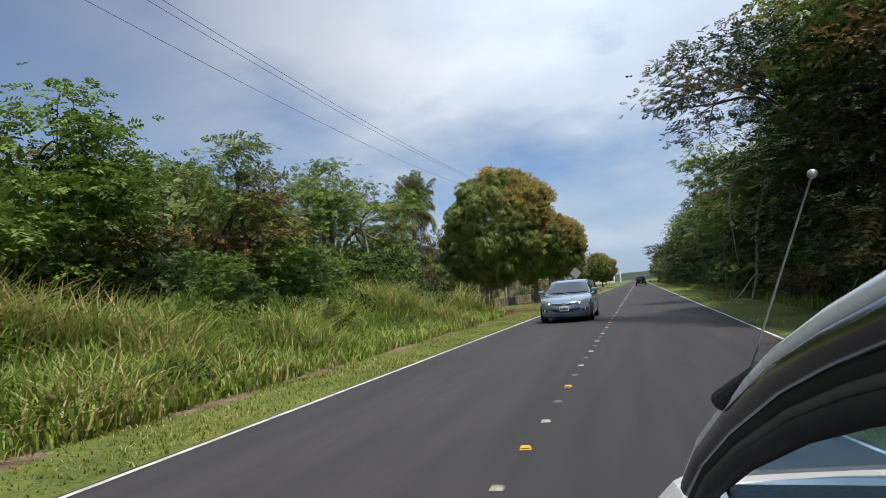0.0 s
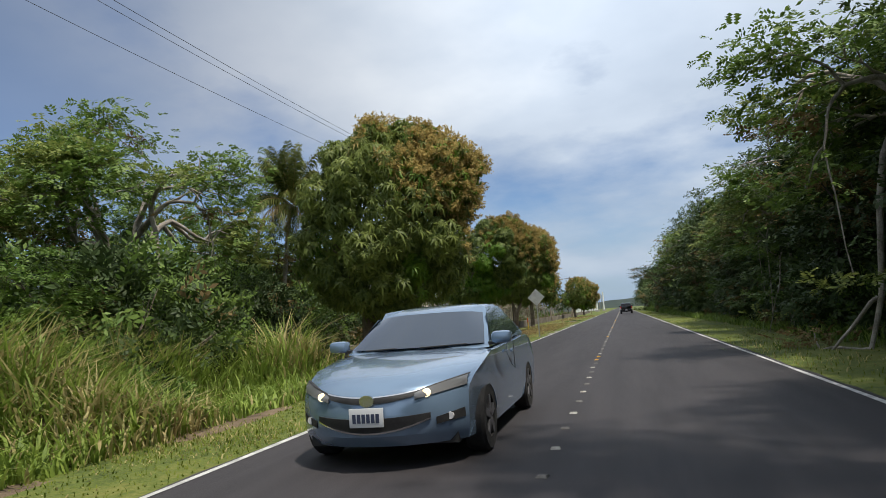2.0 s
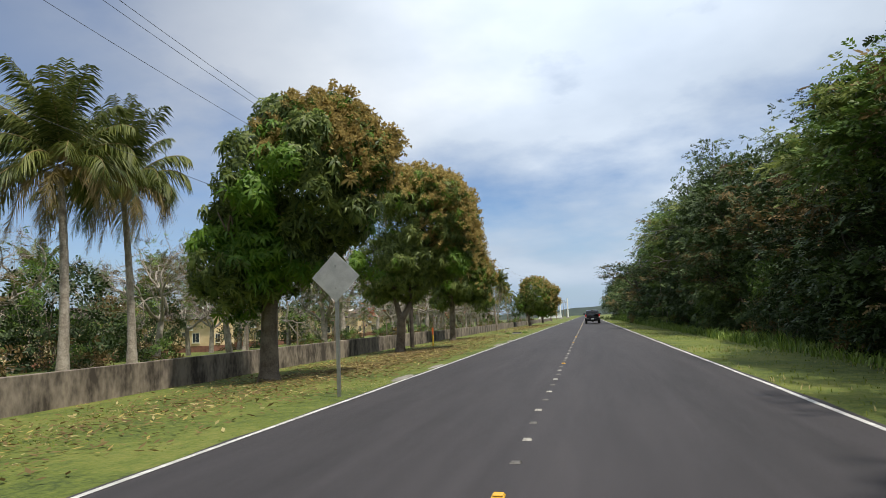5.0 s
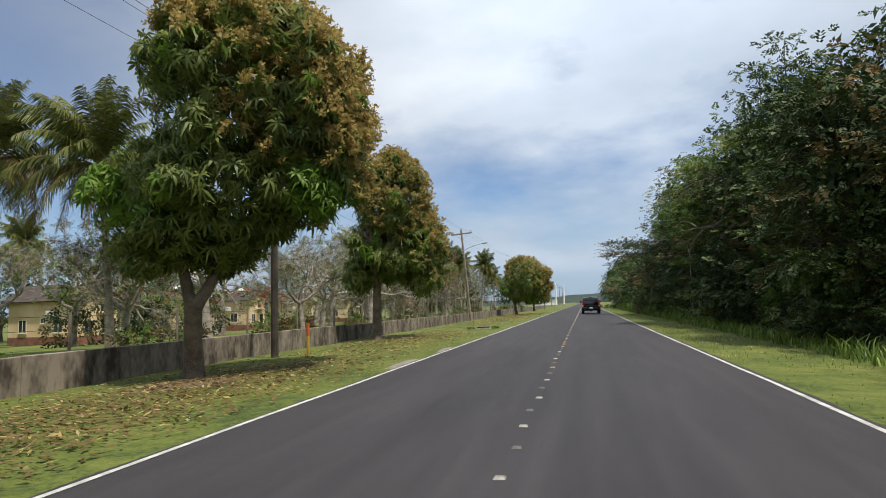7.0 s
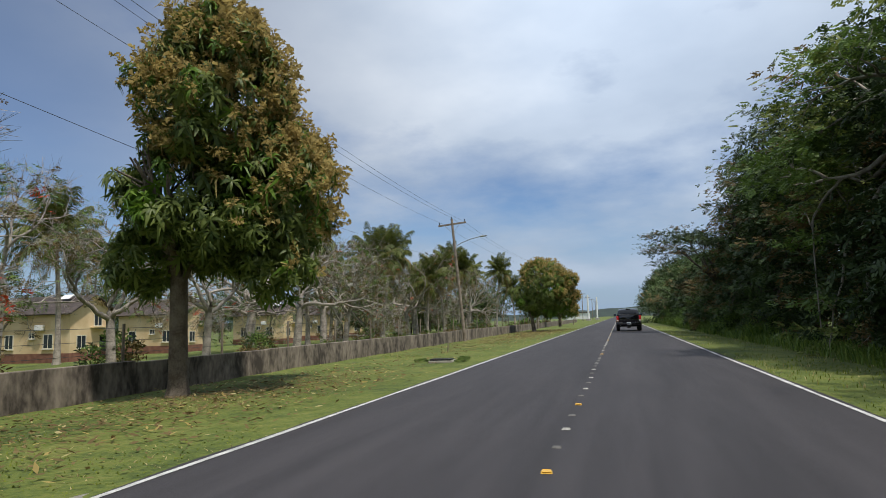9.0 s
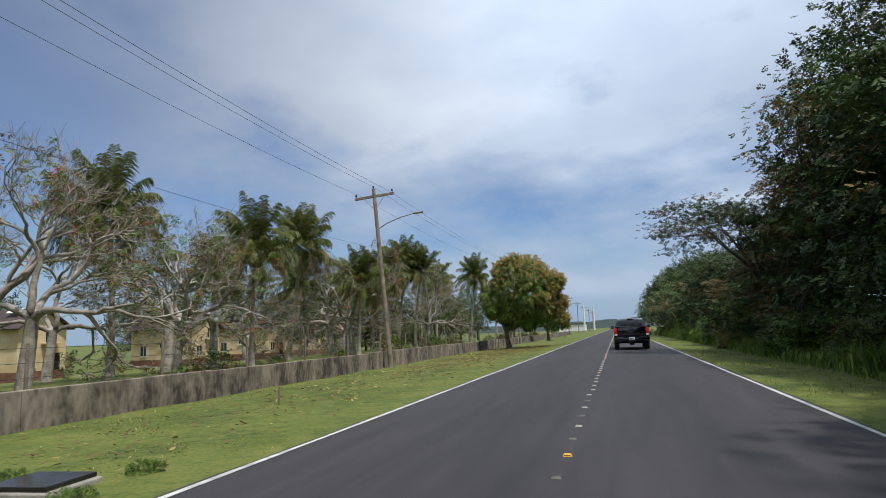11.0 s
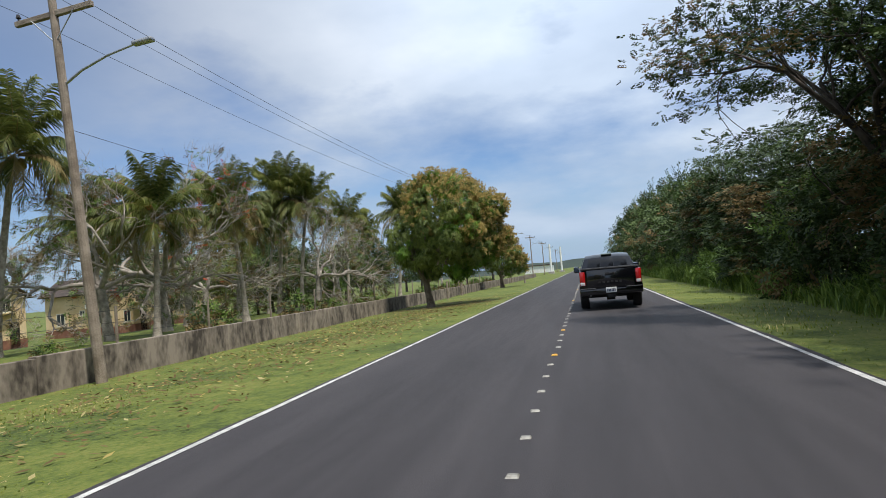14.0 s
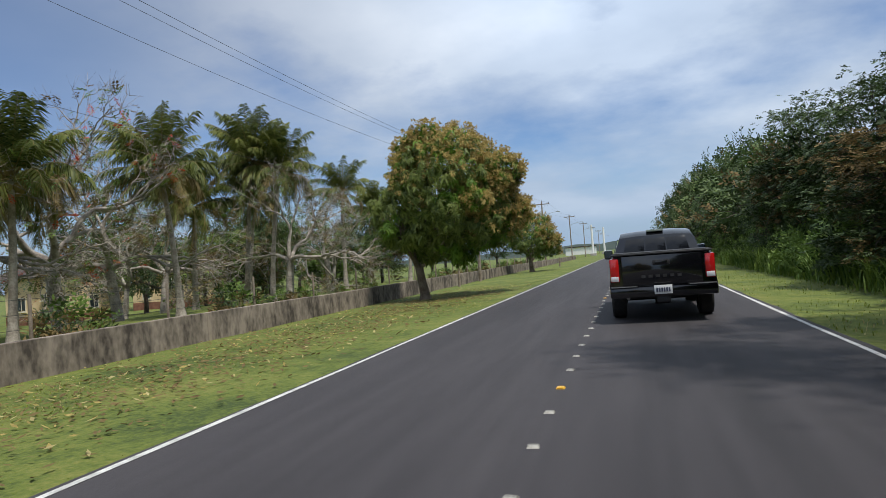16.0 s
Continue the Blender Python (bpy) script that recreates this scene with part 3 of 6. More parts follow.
def tiered_tree(seed, H, R, clear, trunk_r, per=9, mats=None, mix=(0.2, 0.15), bark=None, leaf=1.0, reach=(0.0, 0.0), core=220, plate=0.6, dome=1.0, limbs_n=5, depth=3, stoop=0.0, low=0.0):
    """A tree whose limbs end in level plates of feathery leaves, with gaps between them and a dark inside.
    reach: where the crown stands off the foot; dome below 1 gathers the leaves towards the top; low: leaves down the flanks."""
    rng = np.random.default_rng(seed)
    root = thing("forest_tree", "", "tree")
    top = np.array([0.0, 0.0, clear])
    limbs, tips = [], []
    for k in range(limbs_n):
        a = k * 6.283 / limbs_n + rng.uniform(-0.5, 0.5)
        w = np.array([np.cos(a) * 0.9, np.sin(a) * 0.9, rng.uniform(0.35, 1.1)])
        l2, t2 = branch_set(rng, top - [0, 0, 0.2], w / np.linalg.norm(w), 2.6, trunk_r * 0.6, depth, 0.8, 0.0, crook=0.16)
        limbs += l2
        tips += t2
    tips = np.array(tips)
    ex = np.quantile(np.hypot(tips[:, 0], tips[:, 1]), 0.9)
    zt = np.quantile(tips[:, 2] - clear, 0.97)

    def shaped(p):
        p = np.array(p, float)
        f = np.clip((p[:, 2] - clear) / zt, -0.25, 1.1)
        f = np.sign(f) * np.abs(f) ** dome
        g = np.clip(f, 0, 1) ** 0.7
        out = np.hypot(p[:, 0], p[:, 1]) / ex
        held = np.where(out > 0.9, (0.9 + (out - 0.9) * 0.35) / (out + 1e-9), 1.0) * R / ex
        return np.stack([p[:, 0] * held + reach[0] * g, p[:, 1] * held + reach[1] * g, clear + f * (H - clear) * (1 - 0.22 * np.clip(out, 0, 1.3) ** 2)], -1)

    limbs = [(shaped(p), r) for p, r in limbs]
    tips = shaped(tips)
    foot = np.array([-reach[0] * stoop, -reach[1] * stoop, 0])
    limbs.append((np.array([foot - [0, 0, 0.3], foot * 0.97 + [0, 0, 0.1], foot * 0.55 + top * 0.5 + rng.normal(0, 0.06, 3), top]), np.array([1.5, 1.15, 1.0, 0.85]) * trunk_r))
    put("trunk", limb_mesh("tree_limbs", limbs, bark or M_SHADY, 6), root)
    if low:
        n = int(len(tips) * low)
        a, z = rng.uniform(0, 6.28, n), rng.uniform(0.12, 0.75, n) * H
        rr_ = R * rng.uniform(0.45, 0.85, n)
        tips = np.concatenate([tips, np.stack([np.cos(a) * rr_, np.sin(a) * rr_, z], -1)])
    tone = np.array([noise.noise(Vector(t) * 0.33 + Vector((seed * 3.1, 0, 0))) for t in tips]) + rng.normal(0, 0.12, len(tips))
    kind = np.where(tone > np.quantile(tone, 1 - mix[0]), 1, np.where(tone < np.quantile(tone, mix[1]), 2, 0))
    own_tip = np.repeat(np.arange(len(tips)), per)
    off = rng.normal(0, 1, (len(own_tip), 3)) * [plate, plate, plate * 0.2]
    p = tips[own_tip] + off
    d = off * [1.2, 1.2, 0.4] + (tips[own_tip] - [0, 0, clear]) * [0.15, 0.15, 0.0]
    d /= np.linalg.norm(d, axis=1)[:, None] + 1e-6
    v, q, own = scatter(rng, [pinnate(rng, 4, 0.30 * leaf, 0.17 * leaf, 0.078 * leaf) for _ in range(5)], p, d * [1, 1, 0.5], 0.12, (0.7, 1.3), 0.0, 0.72)
    mi = kind[own_tip][own]
    # Oversized sprays added inside the crown to block light and keep it dark.
    if core:
        c = rng.normal(0, 1, (core, 3))
        c /= np.linalg.norm(c, axis=1)[:, None]
        c = c * np.array([R * 0.6, R * 0.6, (H - clear) * 0.36]) * rng.uniform(0.3, 1, core)[:, None] + [reach[0] * 0.8, reach[1] * 0.8, clear + (H - clear) * 0.42]
        v2, q2, _ = scatter(rng, [spray(rng, 6, 0.9, 0.42, 0.2) for _ in range(3)], c, rng.normal(0, 1, c.shape), 0.2)
        v, q, mi = np.concatenate([v, v2]), np.concatenate([q, q2 + len(v)]), np.concatenate([mi, np.zeros(len(q2), int)])
    put("crown", fast_mesh("tree_crown", v, q, mats or [M_LEAF, M_LEAF_SHADE, M_DRY], mi), root)
    return root


def bush(seed, H, R, n, mats=None, mix=(0.3, 0.05), leafsize=1.0):
    rng = np.random.default_rng(seed)
    root = thing("bush", "", "shrub")
    limbs = []
    for k in range(5):
        a = rng.uniform(0, 6.28)
        l2, _ = branch_set(rng, (np.cos(a) * 0.15, np.sin(a) * 0.15, -0.15), np.array([np.cos(a) * 0.5, np.sin(a) * 0.5, 1]) / 1.12, H * 0.5, 0.03, 1, 0.7, 0.1)
        limbs += l2
    put("branchwork", limb_mesh("bush_stems", limbs, M_BARK, 4), root)
    p, d = lobe_points(rng, lumps(rng, (0, 0, H * 0.45), (R, R, H * 0.55), 12, (0.3, 0.55), -0.8), n, 0.4)
    p[:, 2] = np.maximum(p[:, 2], 0.05)
    v, q, own = scatter(rng, [spray(rng, 6, 0.36 * leafsize, 0.18 * leafsize, 0.078 * leafsize) for _ in range(5)], p, d, 0.1)
    patch = np.array([noise.noise(Vector(x) * 0.8 + Vector((seed * 1.7, 0, 0))) for x in p])
    kind = np.where(patch > np.quantile(patch, 1 - mix[0]), 1, np.where(patch < np.quantile(patch, mix[1]), 2, 0))
    put("foliage", fast_mesh("bush_leaves", v, q, mats or [M_LEAF, M_LEAF2, M_DRY], kind[own]), root)
    return root


def palm(seed, H, lean=0.1, fronds=46, length=2.5, wind=-0.7, nuts=7):
    """A coconut palm: ringed leaning trunk, and feathered fronds that the wind bends to one side."""
    rng = np.random.default_rng(seed)
    root = thing("coconut_palm", "", "palm")
    t = np.linspace(0, 1, 26)
    pts = np.stack([lean * H * t ** 1.6, 0.03 * H * np.sin(t * 2), H * t - 0.2], -1)
    rad = 0.135 * (1 - 0.4 * t) * np.where(np.arange(26) % 2, 1.05, 0.95) + 0.12 * np.exp(-t * 14)
    put("trunk", fast_mesh("palm_trunk", *tube(pts, rad, 9), [M_PALM], smooth=True), root)
    for k in range(fronds):
        vs, qs, idx, o = [], [], [], 0
        a, old = k * 2.399 + rng.uniform(-0.2, 0.2), k / fronds
        el = 1.45 - 1.9 * old ** 1.2 + rng.uniform(-0.3, 0.25)
        L = length * rng.uniform(0.8, 1.1) * (0.98 - 0.05 * old)
        s = np.linspace(0, 1, 15)
        ang = np.maximum(el - s ** 2.0 * (0.45 + 1.75 * old), -1.5)
        step = L / 14
        hx = np.cumsum(np.cos(ang)) * step
        z = np.cumsum(np.sin(ang)) * step
        c = np.stack([np.cos(a) * hx + wind * s ** 2 * 0.45, np.sin(a) * hx + wind * s ** 2 * 0.2, z + 0.25 * np.cos(a) * s ** 2], -1) + pts[-1]
        rib = tube(c, np.linspace(0.03, 0.006, 15), 4)
        tan = np.gradient(c, axis=0)
        tan /= np.linalg.norm(tan, axis=1)[:, None]
        sid = np.cross(tan, [0, 0, 1])
        sid /= np.linalg.norm(sid, axis=1)[:, None] + 1e-9
        m = 60
        for sg in (-1, 1):
            u = np.linspace(0.12, 1, m)
            pc = np.stack([np.interp(u, s, c[:, i]) for i in range(3)], -1)
            tn = np.stack([np.interp(u, s, tan[:, i]) for i in range(3)], -1)
            sd_ = np.stack([np.interp(u, s, sid[:, i]) for i in range(3)], -1)
            ll = 0.6 * np.sin(np.clip(u * 2.75 + 0.25, 0, 3.0)) ** 0.6 * rng.uniform(0.7, 1.1, m) + 0.06
            way = sg * sd_ * 0.62 + tn * 0.6 + np.array([wind * 0.22, wind * 0.1, -0.35]) + rng.normal(0, 0.13, (m, 3))
            way /= np.linalg.norm(way, axis=1)[:, None]
            mid = pc + way * ll[:, None] * 0.5
            end = mid + (way + [0, 0, -0.8]) * ll[:, None] * 0.45
            w = tn * 0.02
            v = np.stack([pc - w * 0.6, pc + w * 0.6, mid + w, mid - w, end + w * 0.2, end - w * 0.2], 1).reshape(-1, 3)
            b = np.arange(m)[:, None] * 6 + o
            qs.append(np.concatenate([b + [0, 1, 2, 3], b + [3, 2, 4, 5]]))
            vs.append(v)
            idx.append(np.full(2 * m, 1 if old > 0.8 and rng.random() < 0.75 else 0))
            o += 6 * m
        vs.append(np.array(rib[0]))
        qs.append(np.array(rib[1]) + o)
        idx.append(np.ones(len(rib[1]), int))
        put("frond", fast_mesh("palm_frond", np.concatenate(vs), np.concatenate(qs), [M_FROND, M_FRONDY], np.concatenate(idx)), root)
    for k in range(nuts):
        bm = bmesh.new()
        bmesh.ops.create_icosphere(bm, subdivisions=2, radius=0.11)
        a = k * 0.9
        bmesh.ops.transform(bm, matrix=Matrix.Translation(Vector(pts[-1]) + Vector((np.cos(a) * 0.24, np.sin(a) * 0.24, -0.25 - 0.06 * (k % 3)))) @ Matrix.Diagonal((1, 1, 1.25, 1)), verts=bm.verts)
        part("coconut", bm, M_FRONDY, root, smooth=True)
    return root


def bare_tree(seed, H, clear, trunk_r, leaves=250, flowers=0, bloom=((0.4, 0.04, 0.02), (0.6, 0.1, 0.04))):
    """A flame tree without leaves: pale, crooked, spreading limbs down to fine twigs."""
    rng = np.random.default_rng(seed)
    root = thing("bare_tree", "", "tree")
    top = np.array([0.2, 0, clear])
    limbs = [(np.array([[0, 0, -0.3], [0, 0, 0.1], top * 0.6, top]), np.array([1.5, 1.1, 0.95, 0.85]) * trunk_r)]
    tips = []
    for k in range(4):
        a = k * 1.6 + rng.uniform(-0.4, 0.4)
        w = np.array([np.cos(a) * 0.8, np.sin(a) * 0.8, 0.85])
        l2, t2 = branch_set(rng, top - [0, 0, 0.1], w / np.linalg.norm(w), (H - clear) * 0.45, trunk_r * 0.6, 4, 0.75, 0.02, crook=0.2)
        limbs += l2
        tips += t2
    put("trunk", limb_mesh("bare_limbs", limbs, M_PALE, 6), root)
    tips = np.array(tips)
    tw = []
    for k in range(6):
        b0 = tips + rng.normal(0, 0.03, tips.shape)
        d = rng.normal(0, 1, tips.shape) + (tips - [0, 0, clear]) * 0.35
        d /= np.linalg.norm(d, axis=1)[:, None]
        s = np.cross(d, rng.normal(0, 1, tips.shape))
        s *= 0.006 / (np.linalg.norm(s, axis=1)[:, None] + 1e-9)
        L = rng.uniform(0.25, 0.6, len(tips))[:, None]
        tw.append(np.stack([b0 - s, b0 + s, b0 + d * L + s * 0.4, b0 + d * L - s * 0.4], 1).reshape(-1, 3))
    tw = np.concatenate(tw)
    put("twig_mass", fast_mesh("twigs", tw, np.arange(len(tw)).reshape(-1, 4), [M_PALE]), root)
    p = tips[rng.integers(0, len(tips), leaves)] + rng.normal(0, 0.1, (leaves, 3))
    v, q, own = scatter(rng, [pinnate(rng, 6, 0.34, 0.13, 0.045) for _ in range(4)], p, rng.normal(0, 1, p.shape) * [1, 1, 0.4], 0.15, level=0.6)
    red = leaf_material("blossom", *bloom) if flowers else M_LEAF2
    put("foliage", fast_mesh("bare_leaves", v, q, [M_LEAF2, M_DRY, red], np.where(rng.random(leaves) < flowers, 2, np.where(rng.random(leaves) < 0.5, 0, 1))[own]), root)
    return root


def stand(ob, x, y, turn=0.0, s=1.0, sz=None, dz=0.0, label="", group=""):
    ob.matrix_basis = pose(x, y, ground_z(x, y) - 0.03 + dz, 0, 0, turn) @ Matrix.Diagonal((s, s, sz or s, 1))
    return tagged(ob, label, group=group)


def plant(ob, x, y, turn=0.0, s=1.0, sz=None, dz=0.0, label="", group=""):
    return stand(copy_thing(ob, pose(0, 0, 0)), x, y, turn, s, sz, dz, label, group)


# mango trees along the verge
ROW = "mango trees along the verge"
stand(mango(11, 9.0, 3.3, 1.9, 0.26, 0.22, side=(2.4, 0.3), n=5800, young=0.03, shape=[(0.9, 5.3, 2.9, 3.1), (2.7, 6.7, 1.7, 1.75), (0.7, 7.2, 2.1, 1.5), (-0.9, 4.2, 1.5, 2.1), (1.0, 3.1, 2.1, 1.3), (1.8, 8.0, 1.2, 0.8), (2.7, 3.4, 1.0, 0.9)]), -7.9, 37.9, sz=0.96, label="tall dense mango tree with drooping dark leaves", group=ROW)
stand(mango(12, 8.0, 3.0, 2.2, 0.24, 0.2, n=3900, young=0.22, shape=[(0.9, 5.6, 2.4, 2.2), (1.3, 7.0, 1.6, 1.0), (2.2, 6.1, 1.4, 1.4), (-0.8, 3.4, 1.35, 1.8), (0.1, 3.6, 1.5, 1.4)]), -7.7, 57.0, sz=0.95, label="dense mango tree with brownish flowering shoots", group=ROW)
stand(mango(13, 9.2, 3.0, 1.6, 0.21, 0.32, n=4800, fork=True, off=(0.8, 0.3), shape=[(1.3, 6.7, 2.45, 2.45), (2.3, 5.9, 1.45, 1.8), (1.8, 6.0, 1.7, 1.9, 2.0), (0.6, 7.8, 1.5, 1.3), (2.0, 7.4, 1.4, 1.2), (-0.9, 4.1, 1.3, 1.8), (0.8, 4.5, 2.1, 1.5), (2.3, 4.4, 1.3, 1.0), (0.3, 3.4, 1.6, 0.9)]), -7.9, 70.2, sz=0.96, label="fork-trunked mango tree flowering orange on one side", group=ROW)
stand(mango(14, 9.0, 2.5, 2.6, 0.2, 0.45, n=3600, off=(0.7, 0.3), shape=[(0.8, 6.6, 1.75, 2.2), (0.2, 4.3, 1.5, 1.6), (1.9, 4.5, 1.35, 1.5), (0.8, 7.6, 1.2, 0.9), (1.2, 3.6, 1.5, 0.8), (0.7, 5.0, 1.7, 1.8, 2.4), (2.0, 2.75, 0.9, 0.75), (-0.7, 3.1, 0.9, 0.8)]), -8.5, 85.2, sz=0.96, label="narrow mango tree with an orange-brown upper crown", group=ROW)
stand(mango(15, 7.7, 3.2, 1.4, 0.2, 0.45, n=3600, off=(0.9, 0.4), shape=[(1.35, 4.6, 2.85, 2.8), (3.2, 3.5, 1.35, 1.5), (-1.0, 3.6, 1.1, 1.6), (1.3, 2.7, 2.2, 1.1)]), -7.8, 139.5, label="round mango tree flowering orange over dark leaves", group=ROW)
stand(mango(16, 5.6, 2.6, 1.0, 0.2, 0.5, n=900, shape=[(0.3, 3.2, 2.3, 2.0), (1.8, 2.4, 1.2, 1.2)]), -8.0, 172, label="low mango tree flowering orange", group=ROW)

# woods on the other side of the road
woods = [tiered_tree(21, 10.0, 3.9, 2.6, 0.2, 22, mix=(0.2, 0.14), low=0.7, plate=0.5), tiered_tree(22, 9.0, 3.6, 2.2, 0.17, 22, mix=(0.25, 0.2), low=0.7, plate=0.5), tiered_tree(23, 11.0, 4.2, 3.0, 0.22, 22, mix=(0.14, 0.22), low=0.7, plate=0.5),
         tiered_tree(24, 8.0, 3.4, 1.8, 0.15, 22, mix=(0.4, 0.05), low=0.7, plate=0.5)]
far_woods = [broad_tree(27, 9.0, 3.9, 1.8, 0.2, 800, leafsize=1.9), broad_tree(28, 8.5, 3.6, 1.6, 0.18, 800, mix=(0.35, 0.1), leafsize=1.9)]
umbrella_tree = tiered_tree(29, 8.8, 5.2, 2.4, 0.26, 36, mix=(0.3, 0.04), mats=[M_LEAF2, M_FEATHER, M_DRY], bark=M_PALE, core=0, dome=0.5, plate=0.5, limbs_n=6, leaf=0.9)
W = "trees of the roadside woods"
wl_ = ["tall woodland tree with a dark spreading crown", "woodland tree with a mixed green crown", "tall woodland tree with browned leaves in its crown", "fresh green woodland tree"]
rng = np.random.default_rng(3)
first = [True] * 4
TALL = [9.7, 8.4, 10.6, 7.6]


def canopy(y):
    """The height of the woods' edge along the road."""
    return float(np.interp(y, [0, 25, 33, 40, 50, 58, 72, 84, 100, 116, 122, 127, 142, 160, 195, 240], [10.5, 10.8, 10.4, 9.8, 9.4, 8.8, 8.8, 10.8, 11.6, 11.8, 10.2, 6.0, 6.6, 8.2, 10.0, 10.5]))


y = -8.0
while y < 230:
    k = int(rng.integers(0, 4))
    x = rng.uniform(9.7, 10.9) if 55 < y < 118 else rng.uniform(9.2, 10.3)
    if y > 150:
        s = canopy(y) / 8.6 * rng.uniform(0.92, 1.06)
        plant(far_woods[k % 2], x + 0.6, y, rng.uniform(0, 360), 1.05, s, label=wl_[k % 2 + 1], group=W)
        y += rng.uniform(4.5, 6.5)
        continue
    ob = woods[k] if first[k] else copy_thing(woods[k], pose(0, 0, 0))
    first[k] = False
    s = canopy(y) / TALL[k] * rng.uniform(0.92, 1.06)
    stand(ob, x, y, rng.uniform(0, 360), min(1.05, max(s, 0.8)), s, label=wl_[k], group=W)
    y += rng.uniform(4.2, 6.0) if y < 150 else rng.uniform(7, 10)
stand(far_woods[0], 12.5, 236, 0, 1.1, label=wl_[1], group=W)
stand(far_woods[1], 11.5, 244, 0, 1.1, label=wl_[2], group=W)
# a tree that reaches over the road, and slender ones at its side
lean_tree = tiered_tree(26, 7.4, 3.2, 3.6, 0.13, 34, mix=(0.2, 0.12), core=0, reach=(-1.6, 0.0), stoop=1.3, plate=0.4, leaf=0.62, depth=3, dome=0.7)
stand(lean_tree, 7.1, 121.0, 0, label="leaning tree with sparse twigs reaching over the road", group=W)
plant(lean_tree, 7.2, 20.5, -10, 1.15, label="leaning tree with sparse twigs reaching over the road", group=W)
back = broad_tree(25, 11, 5.0, 2.0, 0.2, 1100, leafsize=2.2)
for i, y in enumerate(np.arange(-6, 128, 8.0)):
    ob = back if i == 0 else copy_thing(back, pose(0, 0, 0))
    stand(ob, rng.uniform(13, 15.5), y, rng.uniform(0, 360), canopy(y) / 11, label="large dark tree deep in the woods", group="trees deep in the woods")
under = [bush(31, 2.2, 1.6, 560), bush(32, 1.6, 1.4, 480, mix=(0.6, 0.03)), bush(33, 3.2, 1.9, 720, mix=(0.15, 0.1))]
first = [True] * 3
for y in np.arange(-4, 190, 2.9):
    k = int(rng.integers(0, 3)) if y > 100 or first[1] else int(rng.integers(0, 2)) * 2
    ob = under[k] if first[k] else copy_thing(under[k], pose(0, 0, 0))
    first[k] = False
    stand(ob, rng.uniform(8.2, 9.4) if 50 < y < 105 else rng.uniform(7.6, 8.8), y + rng.uniform(-0.6, 0.6), rng.uniform(0, 360), rng.uniform(0.8, 1.15), label="leafy undergrowth bush at the edge of the woods", group="undergrowth bushes")

# thicket left of the road at the start
stand(umbrella_tree, -16.5, 36.0, 20, 1.06, label="umbrella-shaped thicket tree with pale bare limbs under its crown", group="trees of the thicket")
plant(umbrella_tree, -18.5, 25.5, 130, 0.92, label="umbrella-shaped thicket tree with pale bare limbs under its crown", group="trees of the thicket")
for i, (x, y, a, s) in enumerate([(9.0, 20, 40, 1.1), (9.5, 46, 160, 0.97), (9.8, 58, 300, 0.9), (9.0, 31.5, 200, 1.05), (10.4, 92, 80, 1.1)]):
    plant(umbrella_tree, x, y, a, s, label="umbrella-shaped woodland tree with layered twigs", group=W)
feathery = [tiered_tree(35, 8.4, 4.1, 2.2, 0.17, 24, mats=[M_FEATHER, M_DRY, M_LEAF2], mix=(0.38, 0.2), core=120, low=0.4, plate=0.5, dome=0.72), tiered_tree(36, 7.8, 3.7, 1.8, 0.15, 24, mats=[M_LEAF2, M_FRESH, M_LEAF], mix=(0.35, 0.2), core=120, low=0.5, plate=0.45, leaf=1.15, dome=0.8)]
mound = bush(34, 1.3, 1.9, 700, mix=(0.75, 0.02))
for i, (x, y, s) in enumerate([(-10.2, 30.5, 1.0), (-9.6, 26.5, 0.9), (-10.6, 22.5, 1.1), (-10.2, 18, 1.0), (-10.8, 13.5, 1.1), (-10.4, 8.5, 1.0), (-9.4, 33.5, 0.7), (-11.2, 28, 1.2)]):
    ob = mound if i == 0 else copy_thing(mound, pose(0, 0, 0))
    stand(ob, x, y, i * 67, s, s * 1.1, 0.25, label="fresh green vine-covered mound in the tall grass", group="mounds of the thicket")
for i, (x, y, k, s) in enumerate([(-14.8, 20.5, 0, 0.86), (-14.6, 12.5, 1, 0.9), (-15, 4.5, 1, 0.8), (-20, 29, 0, 0.92), (-19, 15, 0, 0.85), (-20, 8, 1, 0.9), (-23, 22, 1, 0.95), (-23, 36, 0, 0.95), (-20, 44, 1, 0.95), (-16.5, 45.5, 0, 0.7), (-11.6, 27.5, 1, 0.42), (-11.4, 22.5, 1, 0.45), (-11.8, 17, 1, 0.4), (-12.0, 31.5, 1, 0.46)]):
    ob = copy_thing(feathery[k % 2], pose(0, 0, 0)) if i > 1 else feathery[k % 2]
    stand(ob, x, y, i * 77, s * 1.08, label="spreading thicket tree with " + ("browned" if k == 0 else "fresh green") + " feathery leaves", group="trees of the thicket")
for i in range(38):
    plant(under[(1, 0, 1, 2)[i % 4]], rng.uniform(-13, -9.6), rng.uniform(0, 36), i * 50, rng.uniform(0.7, 1.2), label="bush in the roadside thicket", group="bushes of the thicket")

for i in range(26):
    plant(under[(2, 0)[i % 2]], rng.uniform(-21, -13.5), rng.uniform(0, 40), i * 50, rng.uniform(1.0, 1.5), label="dark bush deep in the roadside thicket", group="bushes of the thicket")
for i in range(22):
    plant(mound, rng.uniform(-9.4, -6.4), rng.uniform(1, 33), i * 71, rng.uniform(0.22, 0.48), dz=0.1, label="leafy weed clump in the tall grass", group="weed clumps in the tall grass")


# a young palm among the grass
stand(palm(55, 1.1, 0.05, fronds=16, length=2.6, nuts=0), -7.2, 16.4, 20, 0.45, label="young palm with yellowing fronds in the tall grass")


